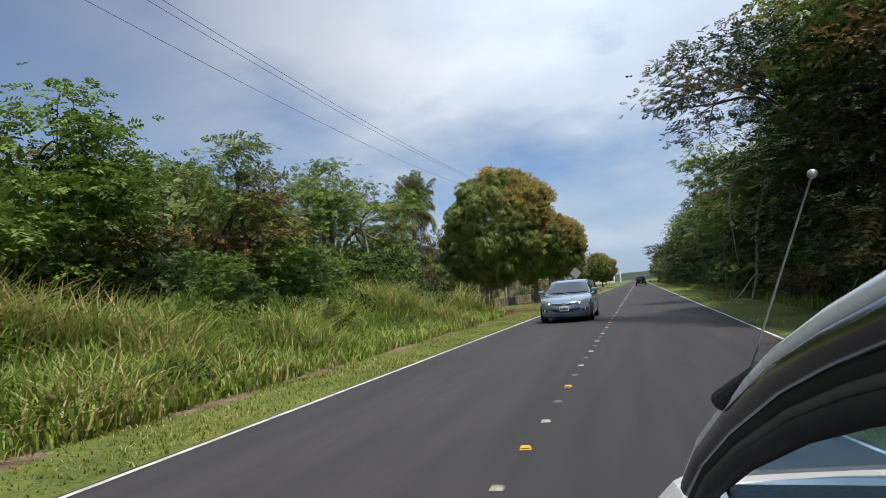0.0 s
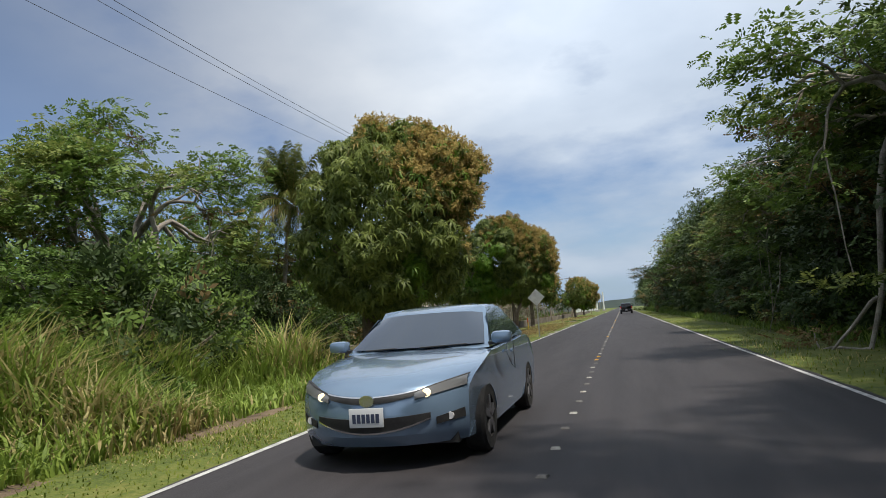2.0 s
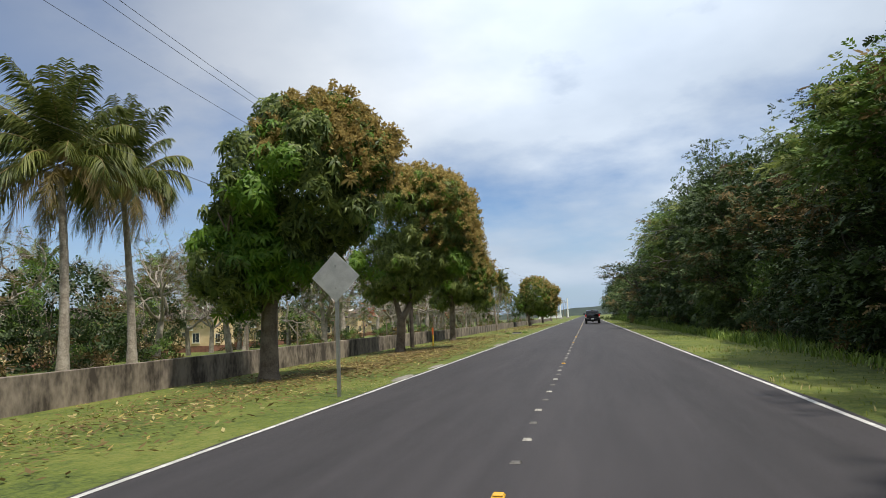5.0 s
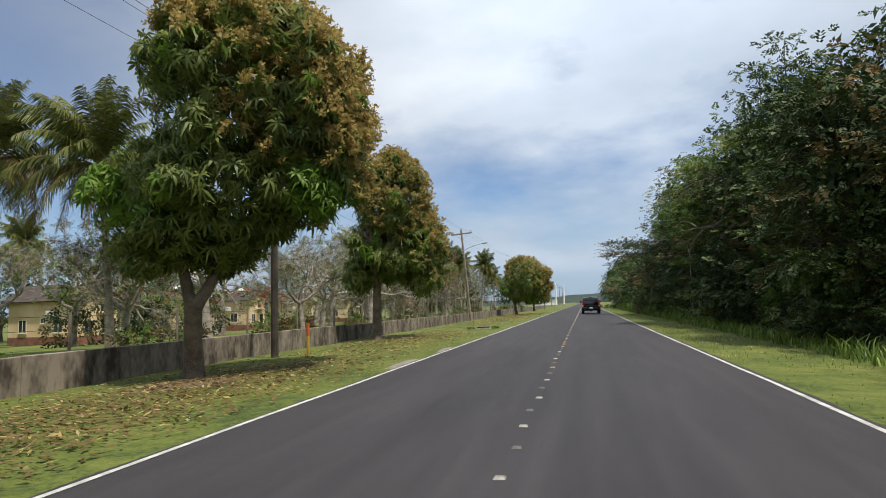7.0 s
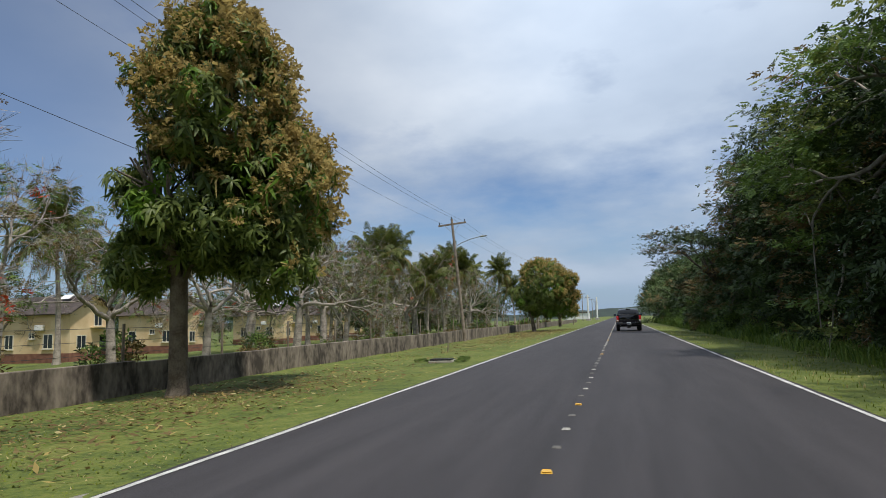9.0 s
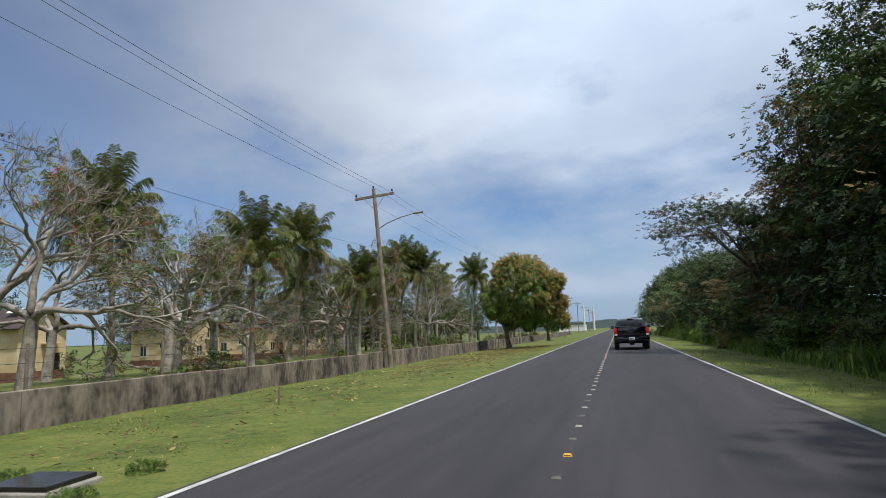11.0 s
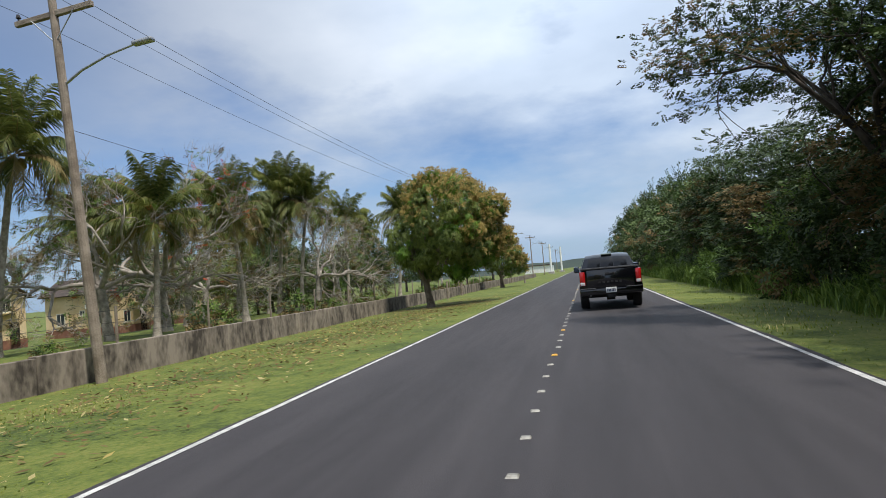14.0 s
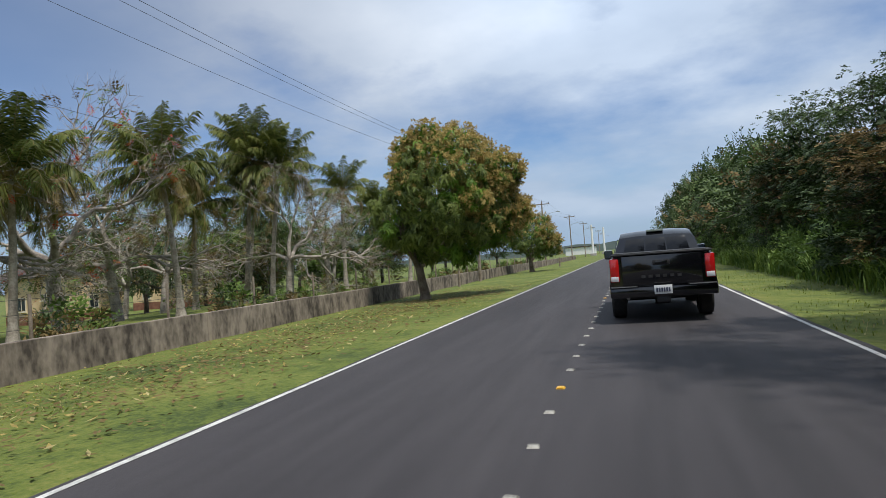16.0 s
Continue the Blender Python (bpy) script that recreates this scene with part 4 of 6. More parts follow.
# tall grass
def blades(seed, n, area, h, mats, dry=0.2, lean=0.35, width=0.02, clump=0.0, rise=lambda x: 1.0):
    rng = np.random.default_rng(seed)
    x, y = rng.uniform(area[0], area[1], n), rng.uniform(area[2], area[3], n)
    nz = np.array([noise.noise((a * 0.35, b * 0.35, seed)) for a, b in zip(x, y)])
    keep = rng.random(n) < 0.75 + nz * clump
    x, y, nz = x[keep], y[keep], nz[keep]
    m = len(x)
    z = np.array([lie(a, b) for a, b in zip(x, y)])
    H = rng.uniform(*h, m) * (1 + 0.9 * nz) * rise(x)
    a = rng.uniform(0, 6.28, m)
    o = np.stack([np.cos(a), np.sin(a), np.zeros(m)], -1)
    s = np.stack([-np.sin(a), np.cos(a), np.zeros(m)], -1) * (width * rng.uniform(0.7, 1.4, m))[:, None] / 2
    b = np.stack([x, y, z - 0.02], -1)
    ln = rng.uniform(0.3, 1.6, m)[:, None] * lean
    mid = b + np.stack([np.zeros(m), np.zeros(m), H * 0.6], -1) + o * H[:, None] * ln * 0.3
    end = b + np.stack([np.zeros(m), np.zeros(m), H * (1 - 0.25 * ln[:, 0])], -1) + o * H[:, None] * ln
    v = np.stack([b - s, b + s, mid + s * 0.9, mid - s * 0.9, end + s * 0.15, end - s * 0.15], 1).reshape(-1, 3)
    i = np.arange(m)[:, None] * 6
    q = np.concatenate([i + [0, 1, 2, 3], i + [3, 2, 4, 5]])
    k = (rng.random(m) < np.clip(dry + nz * 0.6, 0.02, 0.9)).astype(int)
    return fast_mesh("blades", v, q, mats, np.concatenate([k, k]))


tagged(put("tall_grass", blades(41, 70000, (-11.5, -5.4, -2, 32), (0.35, 1.15), [M_TALL, M_STRAW], 0.2, 0.75, width=0.036, clump=0.6, rise=lambda x: np.clip(0.35 + (-5.4 - x) * 0.45, 0.3, 1.45))), "tall unmown green grass with dry straw-coloured stalks", "grass", kind="stuff")

# ---- wall along the verge ----
wall = thing("wall_roadside", "low stained concrete boundary wall beside the verge", "wall", kind="structure")
rr = np.random.default_rng(9)
for i in range(36):
    y0 = 32.0 + i * 6.0
    if 46.0 < y0 + 3 < 47.4:
        continue
    h = 0.50 + rr.uniform(-0.02, 0.02)
    bm = boxed(-10.4, y0 + 0.008, -0.6, -10.2, y0 + 5.992, h, 0.015)
    part("wall_panel", bm, M_WALL, wall)


# ---- poles and wires ----
def utility_pole(x, y, h=8.5, arm=0.92, dark=False, lampa=False, tilt=0.0):
    root = thing("utility_pole", ("blackened" if dark else "weathered") + " wooden utility pole with a crossarm" + (" and a street lamp" if lampa else ""), "utility pole", "utility poles along the verge", at=pose(x, y, ground_z(x, y), 0, tilt))
    part("post", rod(bmesh.new(), (0, 0, -0.4), (0, 0, h), 0.12, 0.085, 12), M_POLE_DARK if dark else M_POLE, root, smooth=False)
    part("crossarm", boxed(-arm - 0.08, -0.05, h - 0.42, arm + 0.08, 0.05, h - 0.3, 0.01), M_POLE, root)
    for dx in (-arm, arm, 0.0):
        up_ = h - 0.3 if dx else h
        bm = bmesh.new()
        rod(bm, (dx, 0, up_), (dx, 0, up_ + 0.15), 0.02, 0.02, 8)
        rod(bm, (dx, 0, up_ + 0.08), (dx, 0, up_ + 0.16), 0.055, 0.035, 10)
        part("insulator", bm, M_DARK, root)
    for s in (-1, 1):
        part("brace", rod(bmesh.new(), (s * 0.07, -0.06, h - 0.95), (s * arm * 0.6, -0.055, h - 0.4), 0.014, 0.014, 6), M_GALV, root)
    if lampa:
        v, q = tube([[0.1, 0, h - 1.95], [0.5, 0, h - 1.76], [1.2, 0, h - 1.58], [1.95, 0, h - 1.49]], [0.03, 0.028, 0.025, 0.022], 8)
        put("lamp_arm", fast_mesh("lamp_arm", v, q, [M_GALV], smooth=True), root)
        bm = boxed(1.85, -0.09, h - 1.54, 2.35, 0.09, h - 1.44, 0.04)
        part("lamp_head", bm, M_GALV, root, "grey cobra-head street lamp")
    return root


POLES = [(-8.7, 3.0), (-8.4, 42.1), (-8.95, 76.2), (-9.75, 117.2), (-9.6, 158), (-10.2, 200), (-10, 238), (-10, 275), (-10, 312), (-10, 350), (-10, 390)]
for i, (x, y) in enumerate(POLES):
    utility_pole(x, y, dark=i == 2, lampa=i >= 3, tilt=-4.6 if i == 3 else 0.0, arm=0.92 if i > 2 else 0.7)


def wire(a, b, sag=0.5, r=0.006):
    t = np.linspace(0, 1, 17)[:, None]
    p = np.array(a) * (1 - t) + np.array(b) * t
    p[:, 2] -= sag * 4 * t[:, 0] * (1 - t[:, 0])
    ob = put("overhead_wire", fast_mesh("wire", *tube(p, np.full(17, r), 5), [M_WIRE]))
    return tagged(ob, "thin dark overhead wire sagging between poles", "wire", "overhead wires")


for (x0, y0), (x1, y1) in zip(POLES[:-1], POLES[1:]):
    for dx, z in ((-0.85, 8.05), (0.85, 8.05), (0.0, 8.35), (0.0, 5.4)):
        if z > 6 or y0 > 40:
            k0, k1 = -0.65 if y0 == 117.2 else 0.0, -0.65 if y1 == 117.2 else 0.0
            wire((x0 + dx * (1 if y0 > 100 else 0.8) + k0, y0, z), (x1 + dx * (1 if y1 > 100 else 0.8) + k1, y1, z))


# ---- road marks ----
def strip(name, x0, x1, y0, y1, z):
    ys = np.arange(y0, y1, 2.0)
    rr = np.random.default_rng(5)
    e0, e1 = x0 + rr.normal(0, 0.008, len(ys)), x1 + rr.normal(0, 0.008, len(ys))
    v = np.concatenate([np.stack([e0, ys, np.full(len(ys), z)], -1), np.stack([e1, ys, np.full(len(ys), z)], -1)])
    n = len(ys)
    i = np.arange(n - 1)
    ob = put(name, fast_mesh(name, v, np.stack([i, i + n, i + n + 1, i + 1], -1), [M_LINE]))
    return tagged(ob, "worn white painted edge line", "road marking", kind="structure")


strip("edge_line_west", -3.315, -3.245, -60, 600, 0.005)
strip("edge_line_east", 3.245, 3.315, -60, 600, 0.005)

# ---- raised road markers ----
def marker(name, mat, lens):
    bm = boxed(-0.05, -0.05, 0.0, 0.05, 0.05, 0.016)
    for v in bm.verts:
        if v.co.z > 0.01:
            v.co.x *= 0.78
            v.co.y *= 0.55
    ob = part(name, bm, mat, None)
    if lens:
        for s in (-1, 1):
            b2 = boxed(-0.036, -0.002, -0.006, 0.036, 0.002, 0.006)
            o2 = part("reflector", b2, lens, ob, at=pose(0, s * 0.041, 0.0115, -s * 45))
    return ob


M_YEL = paint("yellow_plastic", (0.62, 0.36, 0.03), 0.35)
M_YLENS = paint("amber_reflector", (0.75, 0.42, 0.05), 0.12)
M_CER = material("dirty_ceramic", (0.14, 0.135, 0.12), (0.34, 0.33, 0.30), 0.6, 9, bump=0.2)
M_OLD = material("blackened_ceramic", (0.05, 0.048, 0.046), (0.12, 0.115, 0.11), 0.7, 9, bump=0.2)
mk_y, mk_w = marker("road_marker", M_YEL, M_YLENS), marker("road_marker", M_CER, None)
mk_d = marker("road_marker", M_OLD, None)
first = {0: True, 1: True, 2: True}
rr = np.random.default_rng(12)
for i in range(196):
    k = 0 if i in (7, 35, 77, 78, 114) or i % 12 == 10 else 2 if i % 2 and i < 100 else 1
    src = (mk_y, mk_w, mk_d)[k]
    m = pose(-0.09 + rr.normal(0, 0.012), -2.0 + i * 1.033, 0.002, 0, 0, rr.normal(0, 5)) @ Matrix.Diagonal((0.95, 0.95, 1, 1))
    ob = src if first[k] else copy_thing(src, m)
    ob.matrix_basis = m
    first[k] = False
    tagged(ob, ("yellow reflective raised marker on the road's centre line", "worn whitish raised marker button on the centre line", "tyre-blackened raised marker button on the centre line")[k], "road marker", "raised markers of the centre line")


# ---- behind the wall: palms, bare trees, houses ----
# where each palm's heart stands: x, y and height over the ground
PALMS = [(-13.6, 58.7, 5.9), (-15.3, 114.6, 5.0), (-16.7, 122.0, 6.3), (-15.0, 126.5, 4.35), (-15.9, 133.6, 5.4), (-16.8, 140.9, 6.8), (-15.3, 141.4, 6.2), (-16.9, 151.8, 6.2), (-17.0, 73.5, 6.1), (-13.6, 74.0, 5.7), (-12.9, 55.3, 5.7), (-17, 107.4, 5.6),
         (-14.5, 159, 7.0), (-19, 139.5, 4.9), (-21, 148, 6.0), (-20, 165, 6.2), (-16, 178, 5.8), (-24, 97, 5.6), (-42, 100, 7.4), (-44, 121, 7.6), (-20.5, 119.0, 4.6), (-21, 130.5, 4.8), (-41, 84, 7.0), (-38, 66, 6.6), (-14.0, 44.3, 7.2)]
LEANS = [0.03, -0.07, 0.12, 0.02]
protos = [palm(51, 4.9, LEANS[0]), palm(52, 5.6, LEANS[1]), palm(53, 6.3, LEANS[2]), palm(54, 6.4, LEANS[3], fronds=26, length=2.6)]
TRUNK = [4.9, 5.6, 6.3, 6.4]
rr = np.random.default_rng(21)
first = [True] * 4
for i, (x, y, h) in enumerate(PALMS):
    k = 0 if h < 5.2 else 1 if h < 5.95 else (2, 3, 2)[i % 3]
    ob = protos[k] if first[k] else copy_thing(protos[k], pose(0, 0, 0))
    first[k] = False
    turn, off = rr.uniform(-35, 35), LEANS[k] * TRUNK[k]
    stand(ob, x - off * math.cos(radians(turn)), y - off * math.sin(radians(turn)), turn, rr.uniform(0.94, 1.06), (h + 0.2) / TRUNK[k], label=("short", "slightly leaning", "leaning", "slender")[k] + " coconut palm with wind-blown fronds", group="coconut palms behind the wall")

bares = [bare_tree(61, 6.6, 2.1, 0.2, 420), bare_tree(62, 5.6, 1.8, 0.17, 480, flowers=0.05, bloom=((0.55, 0.54, 0.48), (0.75, 0.74, 0.68))), bare_tree(63, 7.0, 2.2, 0.22, 480, flowers=0.12)]
BARE = [(-16.6, 125.8, 0, 0.95), (-14.6, 140.2, 0, 0.9), (-17.2, 130.0, 2, 1.05), (-19, 68, 1, 1), (-15.5, 83, 2, 1.05), (-19, 90, 0, 1), (-16, 97, 1, 1), (-14.5, 102, 0, 0.95), (-18, 103.5, 2, 1.1), (-14.8, 108.5, 1, 1), (-17.8, 112, 2, 1.0), (-19, 117, 0, 1), (-18.6, 134, 0, 1), (-16.5, 148.5, 0, 0.95), (-20, 156, 1, 1), (-22, 110, 0, 1.0), (-24, 128, 1, 1.0), (-13.5, 65, 1, 0.8), (-21, 61, 0, 0.9), (-17, 52, 0, 0.9), (-25, 86, 1, 1.1), (-23, 142, 0, 1.0), (-14.0, 89.5, 1, 0.85), (-13.8, 75.5, 1, 0.8), (-20, 72, 1, 0.8), (-23, 79, 1, 0.9), (-21, 86, 0, 0.8), (-21, 137, 1, 0.8), (-24, 65, 1, 0.9), (-26, 72, 0, 0.8)]
first = [True] * 3
for x, y, k, s in BARE:
    ob = bares[k] if first[k] else copy_thing(bares[k], pose(0, 0, 0))
    first[k] = False
    stand(ob, x, y, rr.uniform(0, 360), s, label=("pale bare tree with crooked spreading limbs", "low bare tree with dense grey twigs and white blossoms", "bare flame tree with a few red flowers")[k], group="bare trees behind the wall")
for i, (x, y) in enumerate([(-11.6, 35), (-12.2, 37.5), (-11.5, 39.4), (-12.4, 41.2), (-11.5, 43), (-13, 44.5), (-13.6, 39), (-13.8, 36), (-11.4, 49.5), (-12.0, 33)]):
    plant(under[(0, 2)[i % 2]], x, y, i * 63, 0.9 + 0.1 * (i % 3), label="dark leafy bush growing over the wall", group="bushes behind the wall")
hedge = bush(71, 0.9, 0.9, 200, mix=(0.2, 0.55))
for i, y in enumerate(np.cumsum(rr.uniform(2.0, 7.0, 32)) + 50):
    ob = hedge if i == 0 else copy_thing(hedge, pose(0, 0, 0))
    stand(ob, rr.uniform(-14.5, -11.2), y, rr.uniform(0, 360), rr.uniform(0.4, 0.95), label="straggly low shrub behind the wall", group="low shrubs behind the wall")
for i, (x, y, k, s) in enumerate([(-24, 176, 3, 0.9), (-20, 186, 1, 0.9), (-28, 166, 0, 0.8), (-16, 196, 3, 0.8), (-26, 200, 1, 1.0), (-15, 215, 0, 0.8), (-30, 185, 2, 0.8), (-50, 60, 0, 0.8), (-52, 75, 1, 0.9), (-50, 130, 0, 0.8), (-48, 146, 1, 0.8), (-42, 160, 2, 0.9), (-38, 174, 3, 1), (-14, 48.5, 3, 0.7), (-18, 47, 1, 0.7), (-19, 160, 0, 0.6), (-22, 151, 1, 0.65), (-27, 143, 0, 0.7), (-31, 150, 1, 0.8), (-33, 163, 0, 0.9), (-26, 157, 1, 0.8), (-38, 137, 0, 0.8), (-42, 112, 0, 0.7), (-46, 124, 1, 0.75), (-47, 103, 0, 0.75), (-42, 94, 1, 0.7), (-43, 80, 0, 0.7), (-41, 70, 1, 0.7)]):
    plant(far_woods[k % 2], x, y, i * 70, s, label="green broadleaf tree in the grounds behind the wall", group="green trees behind the wall")

for i in range(14):
    x, y = rr.uniform(-27, -18.5), rr.uniform(62, 90) if i % 2 else rr.uniform(148, 176)
    plant((feathery[1], under[2], feathery[0], under[0])[i % 4], x, y, i * 83, (0.42, 1.0, 0.5, 1.1)[i % 4] * rr.uniform(0.85, 1.25), label=("small feathery green tree", "dark leafy shrub", "small olive-green tree", "leafy green shrub")[i % 4] + " in the grounds behind the wall", group="green growth behind the wall")


def fence_post(x, y, h):
    root = thing("fence_post", "thin weathered wooden fence post behind the wall", "post", "fence posts behind the wall", at=pose(x, y, ground_z(x, y)))
    part("stake", rod(bmesh.new(), (0, 0, -0.2), (0.02, 0, h), 0.04, 0.035, 8), M_POLE, root)
    return root


for y in np.arange(62, 190, 4.1):
    fence_post(-11.1, y, 1.25)
for z in (0.55, 0.85, 1.15):
    w = put("fence_wire", fast_mesh("wire", *tube([[-11.1, yy, ground_z(-11.1, yy) + z] for yy in np.arange(62, 190, 4.1)], np.full(len(np.arange(62, 190, 4.1)), 0.005), 4), [M_WIRE]))
    tagged(w, "thin rusty fence wire strung between posts", "wire", "fence wires")

M_PLINTH = material("red_brown_plinth", (0.16, 0.07, 0.05), (0.26, 0.12, 0.08), 0.9, 2, bump=0.2)
M_FRAME = paint("cream_frame", (0.62, 0.58, 0.48), 0.5)
M_PANE = paint("window_pane", (0.03, 0.04, 0.05), 0.08)


def house():
    """A two-storey gabled house, gable towards the road (+x): x 0 is the gable wall, it runs back along -x."""
    root = thing("house", "two-storey ochre rendered house with a dark brown gable roof", "house", "houses behind the wall")
    wd, ln, eave, peak = 4.8, 8.0, 4.1, 5.5
    bm = bmesh.new()
    prof = [(-wd / 2, 0.7), (wd / 2, 0.7), (wd / 2, eave), (0, peak), (-wd / 2, eave)]
    a, b = [bm.verts.new((0, y, z)) for y, z in prof], [bm.verts.new((-ln, y, z)) for y, z in prof]
    bm.faces.new(a), bm.faces.new(b[::-1])
    for i in range(5):
        j = (i + 1) % 5
        bm.faces.new((a[j], a[i], b[i], b[j]))
    bmesh.ops.recalc_face_normals(bm, faces=bm.faces)
    part("wall", bm, M_OCHRE, root)
    part("plinth", boxed(-ln - 0.03, -wd / 2 - 0.03, -0.5, 0.03, wd / 2 + 0.03, 0.7), M_PLINTH, root, "red-brown painted plinth")
    for s in (-1, 1):
        sl = math.atan2(peak - eave, wd / 2)
        L = math.hypot(peak - eave, wd / 2) + 0.45
        bm = boxed(-ln - 0.4, 0, 0.02, 0.45, L, 0.14, 0.02)
        part("roof_slope", bm, M_ROOF, root, at=Matrix.Translation((0, 0, peak)) @ (Matrix.Rotation(math.pi, 4, "Z") @ Matrix.Translation((ln, 0, 0)) if s < 0 else Matrix.Identity(4)) @ Matrix.Rotation(-sl, 4, "X"))
    wins = [("x", 0.6, 3.5, 0.8, 1.1), ("x", -1.2, 1.6, 0.9, 1.0), ("y", -2.2, 1.7, 0.9, 1.1), ("y", -6.3, 1.7, 0.8, 1.1), ("y", -3.9, 2.2, 0.5, 0.4)]
    for ax, p, z, w, h in wins:
        m = pose(0.0, p, z) if ax == "x" else pose(p, -wd / 2, z, 0, 0, -90)
        bm = bmesh.new()
        for y0, y1, z0, z1 in ((-w / 2 - 0.07, w / 2 + 0.07, h / 2, h / 2 + 0.07), (-w / 2 - 0.07, w / 2 + 0.07, -h / 2 - 0.07, -h / 2), (-w / 2 - 0.07, -w / 2, -h / 2, h / 2), (w / 2, w / 2 + 0.07, -h / 2, h / 2), (-0.02, 0.02, -h / 2, h / 2)):
            box(bm, -0.02, y0, z0, 0.05, y1, z1)
        win = part("window", bm, M_FRAME, root, "cream-framed window", at=m)
        part("pane", boxed(0.0, -w / 2, -h / 2, 0.02, w / 2, h / 2), M_PANE, win)
        part("sill", boxed(0.0, -w / 2 - 0.12, -h / 2 - 0.13, 0.14, w / 2 + 0.12, -h / 2 - 0.072), M_FRAME, win)
    door = part("door", boxed(-0.01, -0.45, 0.0, 0.03, 0.45, 2.05), M_DARK, root, "dark doorway", at=pose(0.0, 1.3, 0.0))
    part("balcony", boxed(0.0, -0.25, 2.75, 0.5, 1.45, 2.87, 0.02), M_OCHRE, root)
    part("skylight", boxed(-1.9, 0, 0.15, -0.9, 0.75, 0.19), M_WHITE, root, "pale roof patch", at=Matrix.Translation((0, 0, peak)) @ Matrix.Rotation(math.pi, 4, "Z") @ Matrix.Translation((3.2, 0.6, 0)) @ Matrix.Rotation(-math.atan2(peak - eave, wd / 2), 4, "X"))
    part("wall_unit", boxed(-3.3, -wd / 2 - 0.4, 2.6, -2.6, -wd / 2, 3.1, 0.03), M_WHITE, root, "white air-conditioning unit")
    return root


hs = house()
for i, (x, y) in enumerate([(-33, 109.1), (-33, 120.4), (-33.3, 137.1), (-33, 148.5), (-33.5, 98), (-34, 87), (-34, 76), (-33, 160), (-33, 65)]):
    ob = hs if i == 0 else copy_thing(hs, pose(0, 0, 0))
    ob.matrix_basis = pose(x, y, ground_z(x, y), 0, 0, (0, 3, -2, 2, -3, 4, 0, 3, 8)[i]) @ Matrix.Diagonal((0.76, 0.76, 0.76, 1))

# ---- things on the verge ----
M_SIGN = material("bare_aluminium", (0.42, 0.43, 0.44), (0.55, 0.56, 0.57), 0.4, 5, metal=0.5, bump=0.05)
sign = thing("road_sign", "back of a diamond-shaped aluminium road sign on a thin post", "road sign", at=pose(-3.78, 52.0, ground_z(-3.78)))
part("sign_post", boxed(-0.03, -0.02, -0.3, 0.03, 0.02, 2.3), M_GALV, sign)
part("sign_plate", boxed(-0.32, -0.004, -0.32, 0.32, 0.004, 0.32, 0.003), M_SIGN, sign, at=pose(0, -0.03, 2.1, 0, 45, 0))
for z in (1.9, 2.3):
    part("bolt", rod(bmesh.new(), (0, -0.05, z), (0, 0.03, z), 0.012), M_GALV, sign)

M_ORANGE, M_YPOST = paint("orange_band", (0.62, 0.12, 0.03), 0.5), paint("yellow_post", (0.62, 0.40, 0.04), 0.5)
po = thing("marker_post", "thin yellow marker post with an orange-red top", "marker post", at=pose(-7.7, 75.9, ground_z(-7.7)))
part("stake", rod(bmesh.new(), (0, 0, -0.2), (0, 0, 0.62), 0.045, 0.045, 12), M_YPOST, po)
part("top_band", rod(bmesh.new(), (0, 0, 0.62), (0, 0, 1.0), 0.047, 0.047, 12), M_ORANGE, po, "orange-red band")

M_BLUE = material("blue_grey_sheet_metal", (0.17, 0.23, 0.27), (0.27, 0.34, 0.37), 0.55, 3, metal=0.0, bump=0.2)
gt = thing("metal_gate", "closed blue-grey sheet-metal gate in the wall", "gate", at=pose(-10.05, 46.7, ground_z(-10.05), 0, 0, 74))
part("gate_sheet", boxed(-0.85, -0.015, 0.03, 0.85, 0.015, 1.25), M_BLUE, gt)
for x in (-0.85, 0.85):
    part("gate_post", boxed(x - 0.05, -0.03, -0.3, x + 0.05, 0.07, 1.25, 0.01), M_BLUE, gt)
for z in (0.1, 0.65, 1.2):
    part("rail", boxed(-0.85, 0.016, z - 0.025, 0.85, 0.04, z + 0.025), M_BLUE, gt)

M_CONC = material("worn_concrete", (0.26, 0.24, 0.21), (0.40, 0.37, 0.33), 0.9, 3, bump=0.4)
sl = thing("concrete_slab", "cracked flat concrete slab lying in the grass", "slab", at=pose(-5.8, 38.3, ground_z(-5.8), 2, 0, 12))
part("slab", boxed(-0.5, -0.35, -0.05, 0.5, 0.35, 0.06, 0.02), M_CONC, sl)
for i, (dx, dy, s) in enumerate([(-0.75, 0.3, 0.11), (0.7, -0.35, 0.09), (0.5, 0.8, 0.1)]):
    plant(mound, -4.95 + dx, 93.4 + dy, i * 90, s, label="leafy weed clump beside the drain box", group="weed clumps on the verge")
mh = thing("drain_box", "low concrete drain box with a dark metal lid in the grass", "drain cover", at=pose(-4.95, 93.4, ground_z(-4.95), 0, 0, 5))
part("concrete_ring", boxed(-0.38, -0.38, -0.1, 0.38, 0.38, 0.05, 0.02), M_CONC, mh)
part("lid", boxed(-0.34, -0.34, 0.05, 0.34, 0.34, 0.10, 0.01), M_DARK, mh, "dark metal lid")
for x, y, h, r in ((-9.4, 151.3, 1.3, 0.08), (8.9, 169.5, 7.6, 0.09), (-7.0, 186, 1.0, 0.1), (-6.9, 101.5, 0.35, 0.03)):
    pp = thing("old_post", "bare weathered post standing in the grass", "post", at=pose(x, y, ground_z(x, y)))
    part("stake", rod(bmesh.new(), (0, 0, -0.3), (0.05, 0, h), r, r * 0.8, 10), M_POLE, pp)
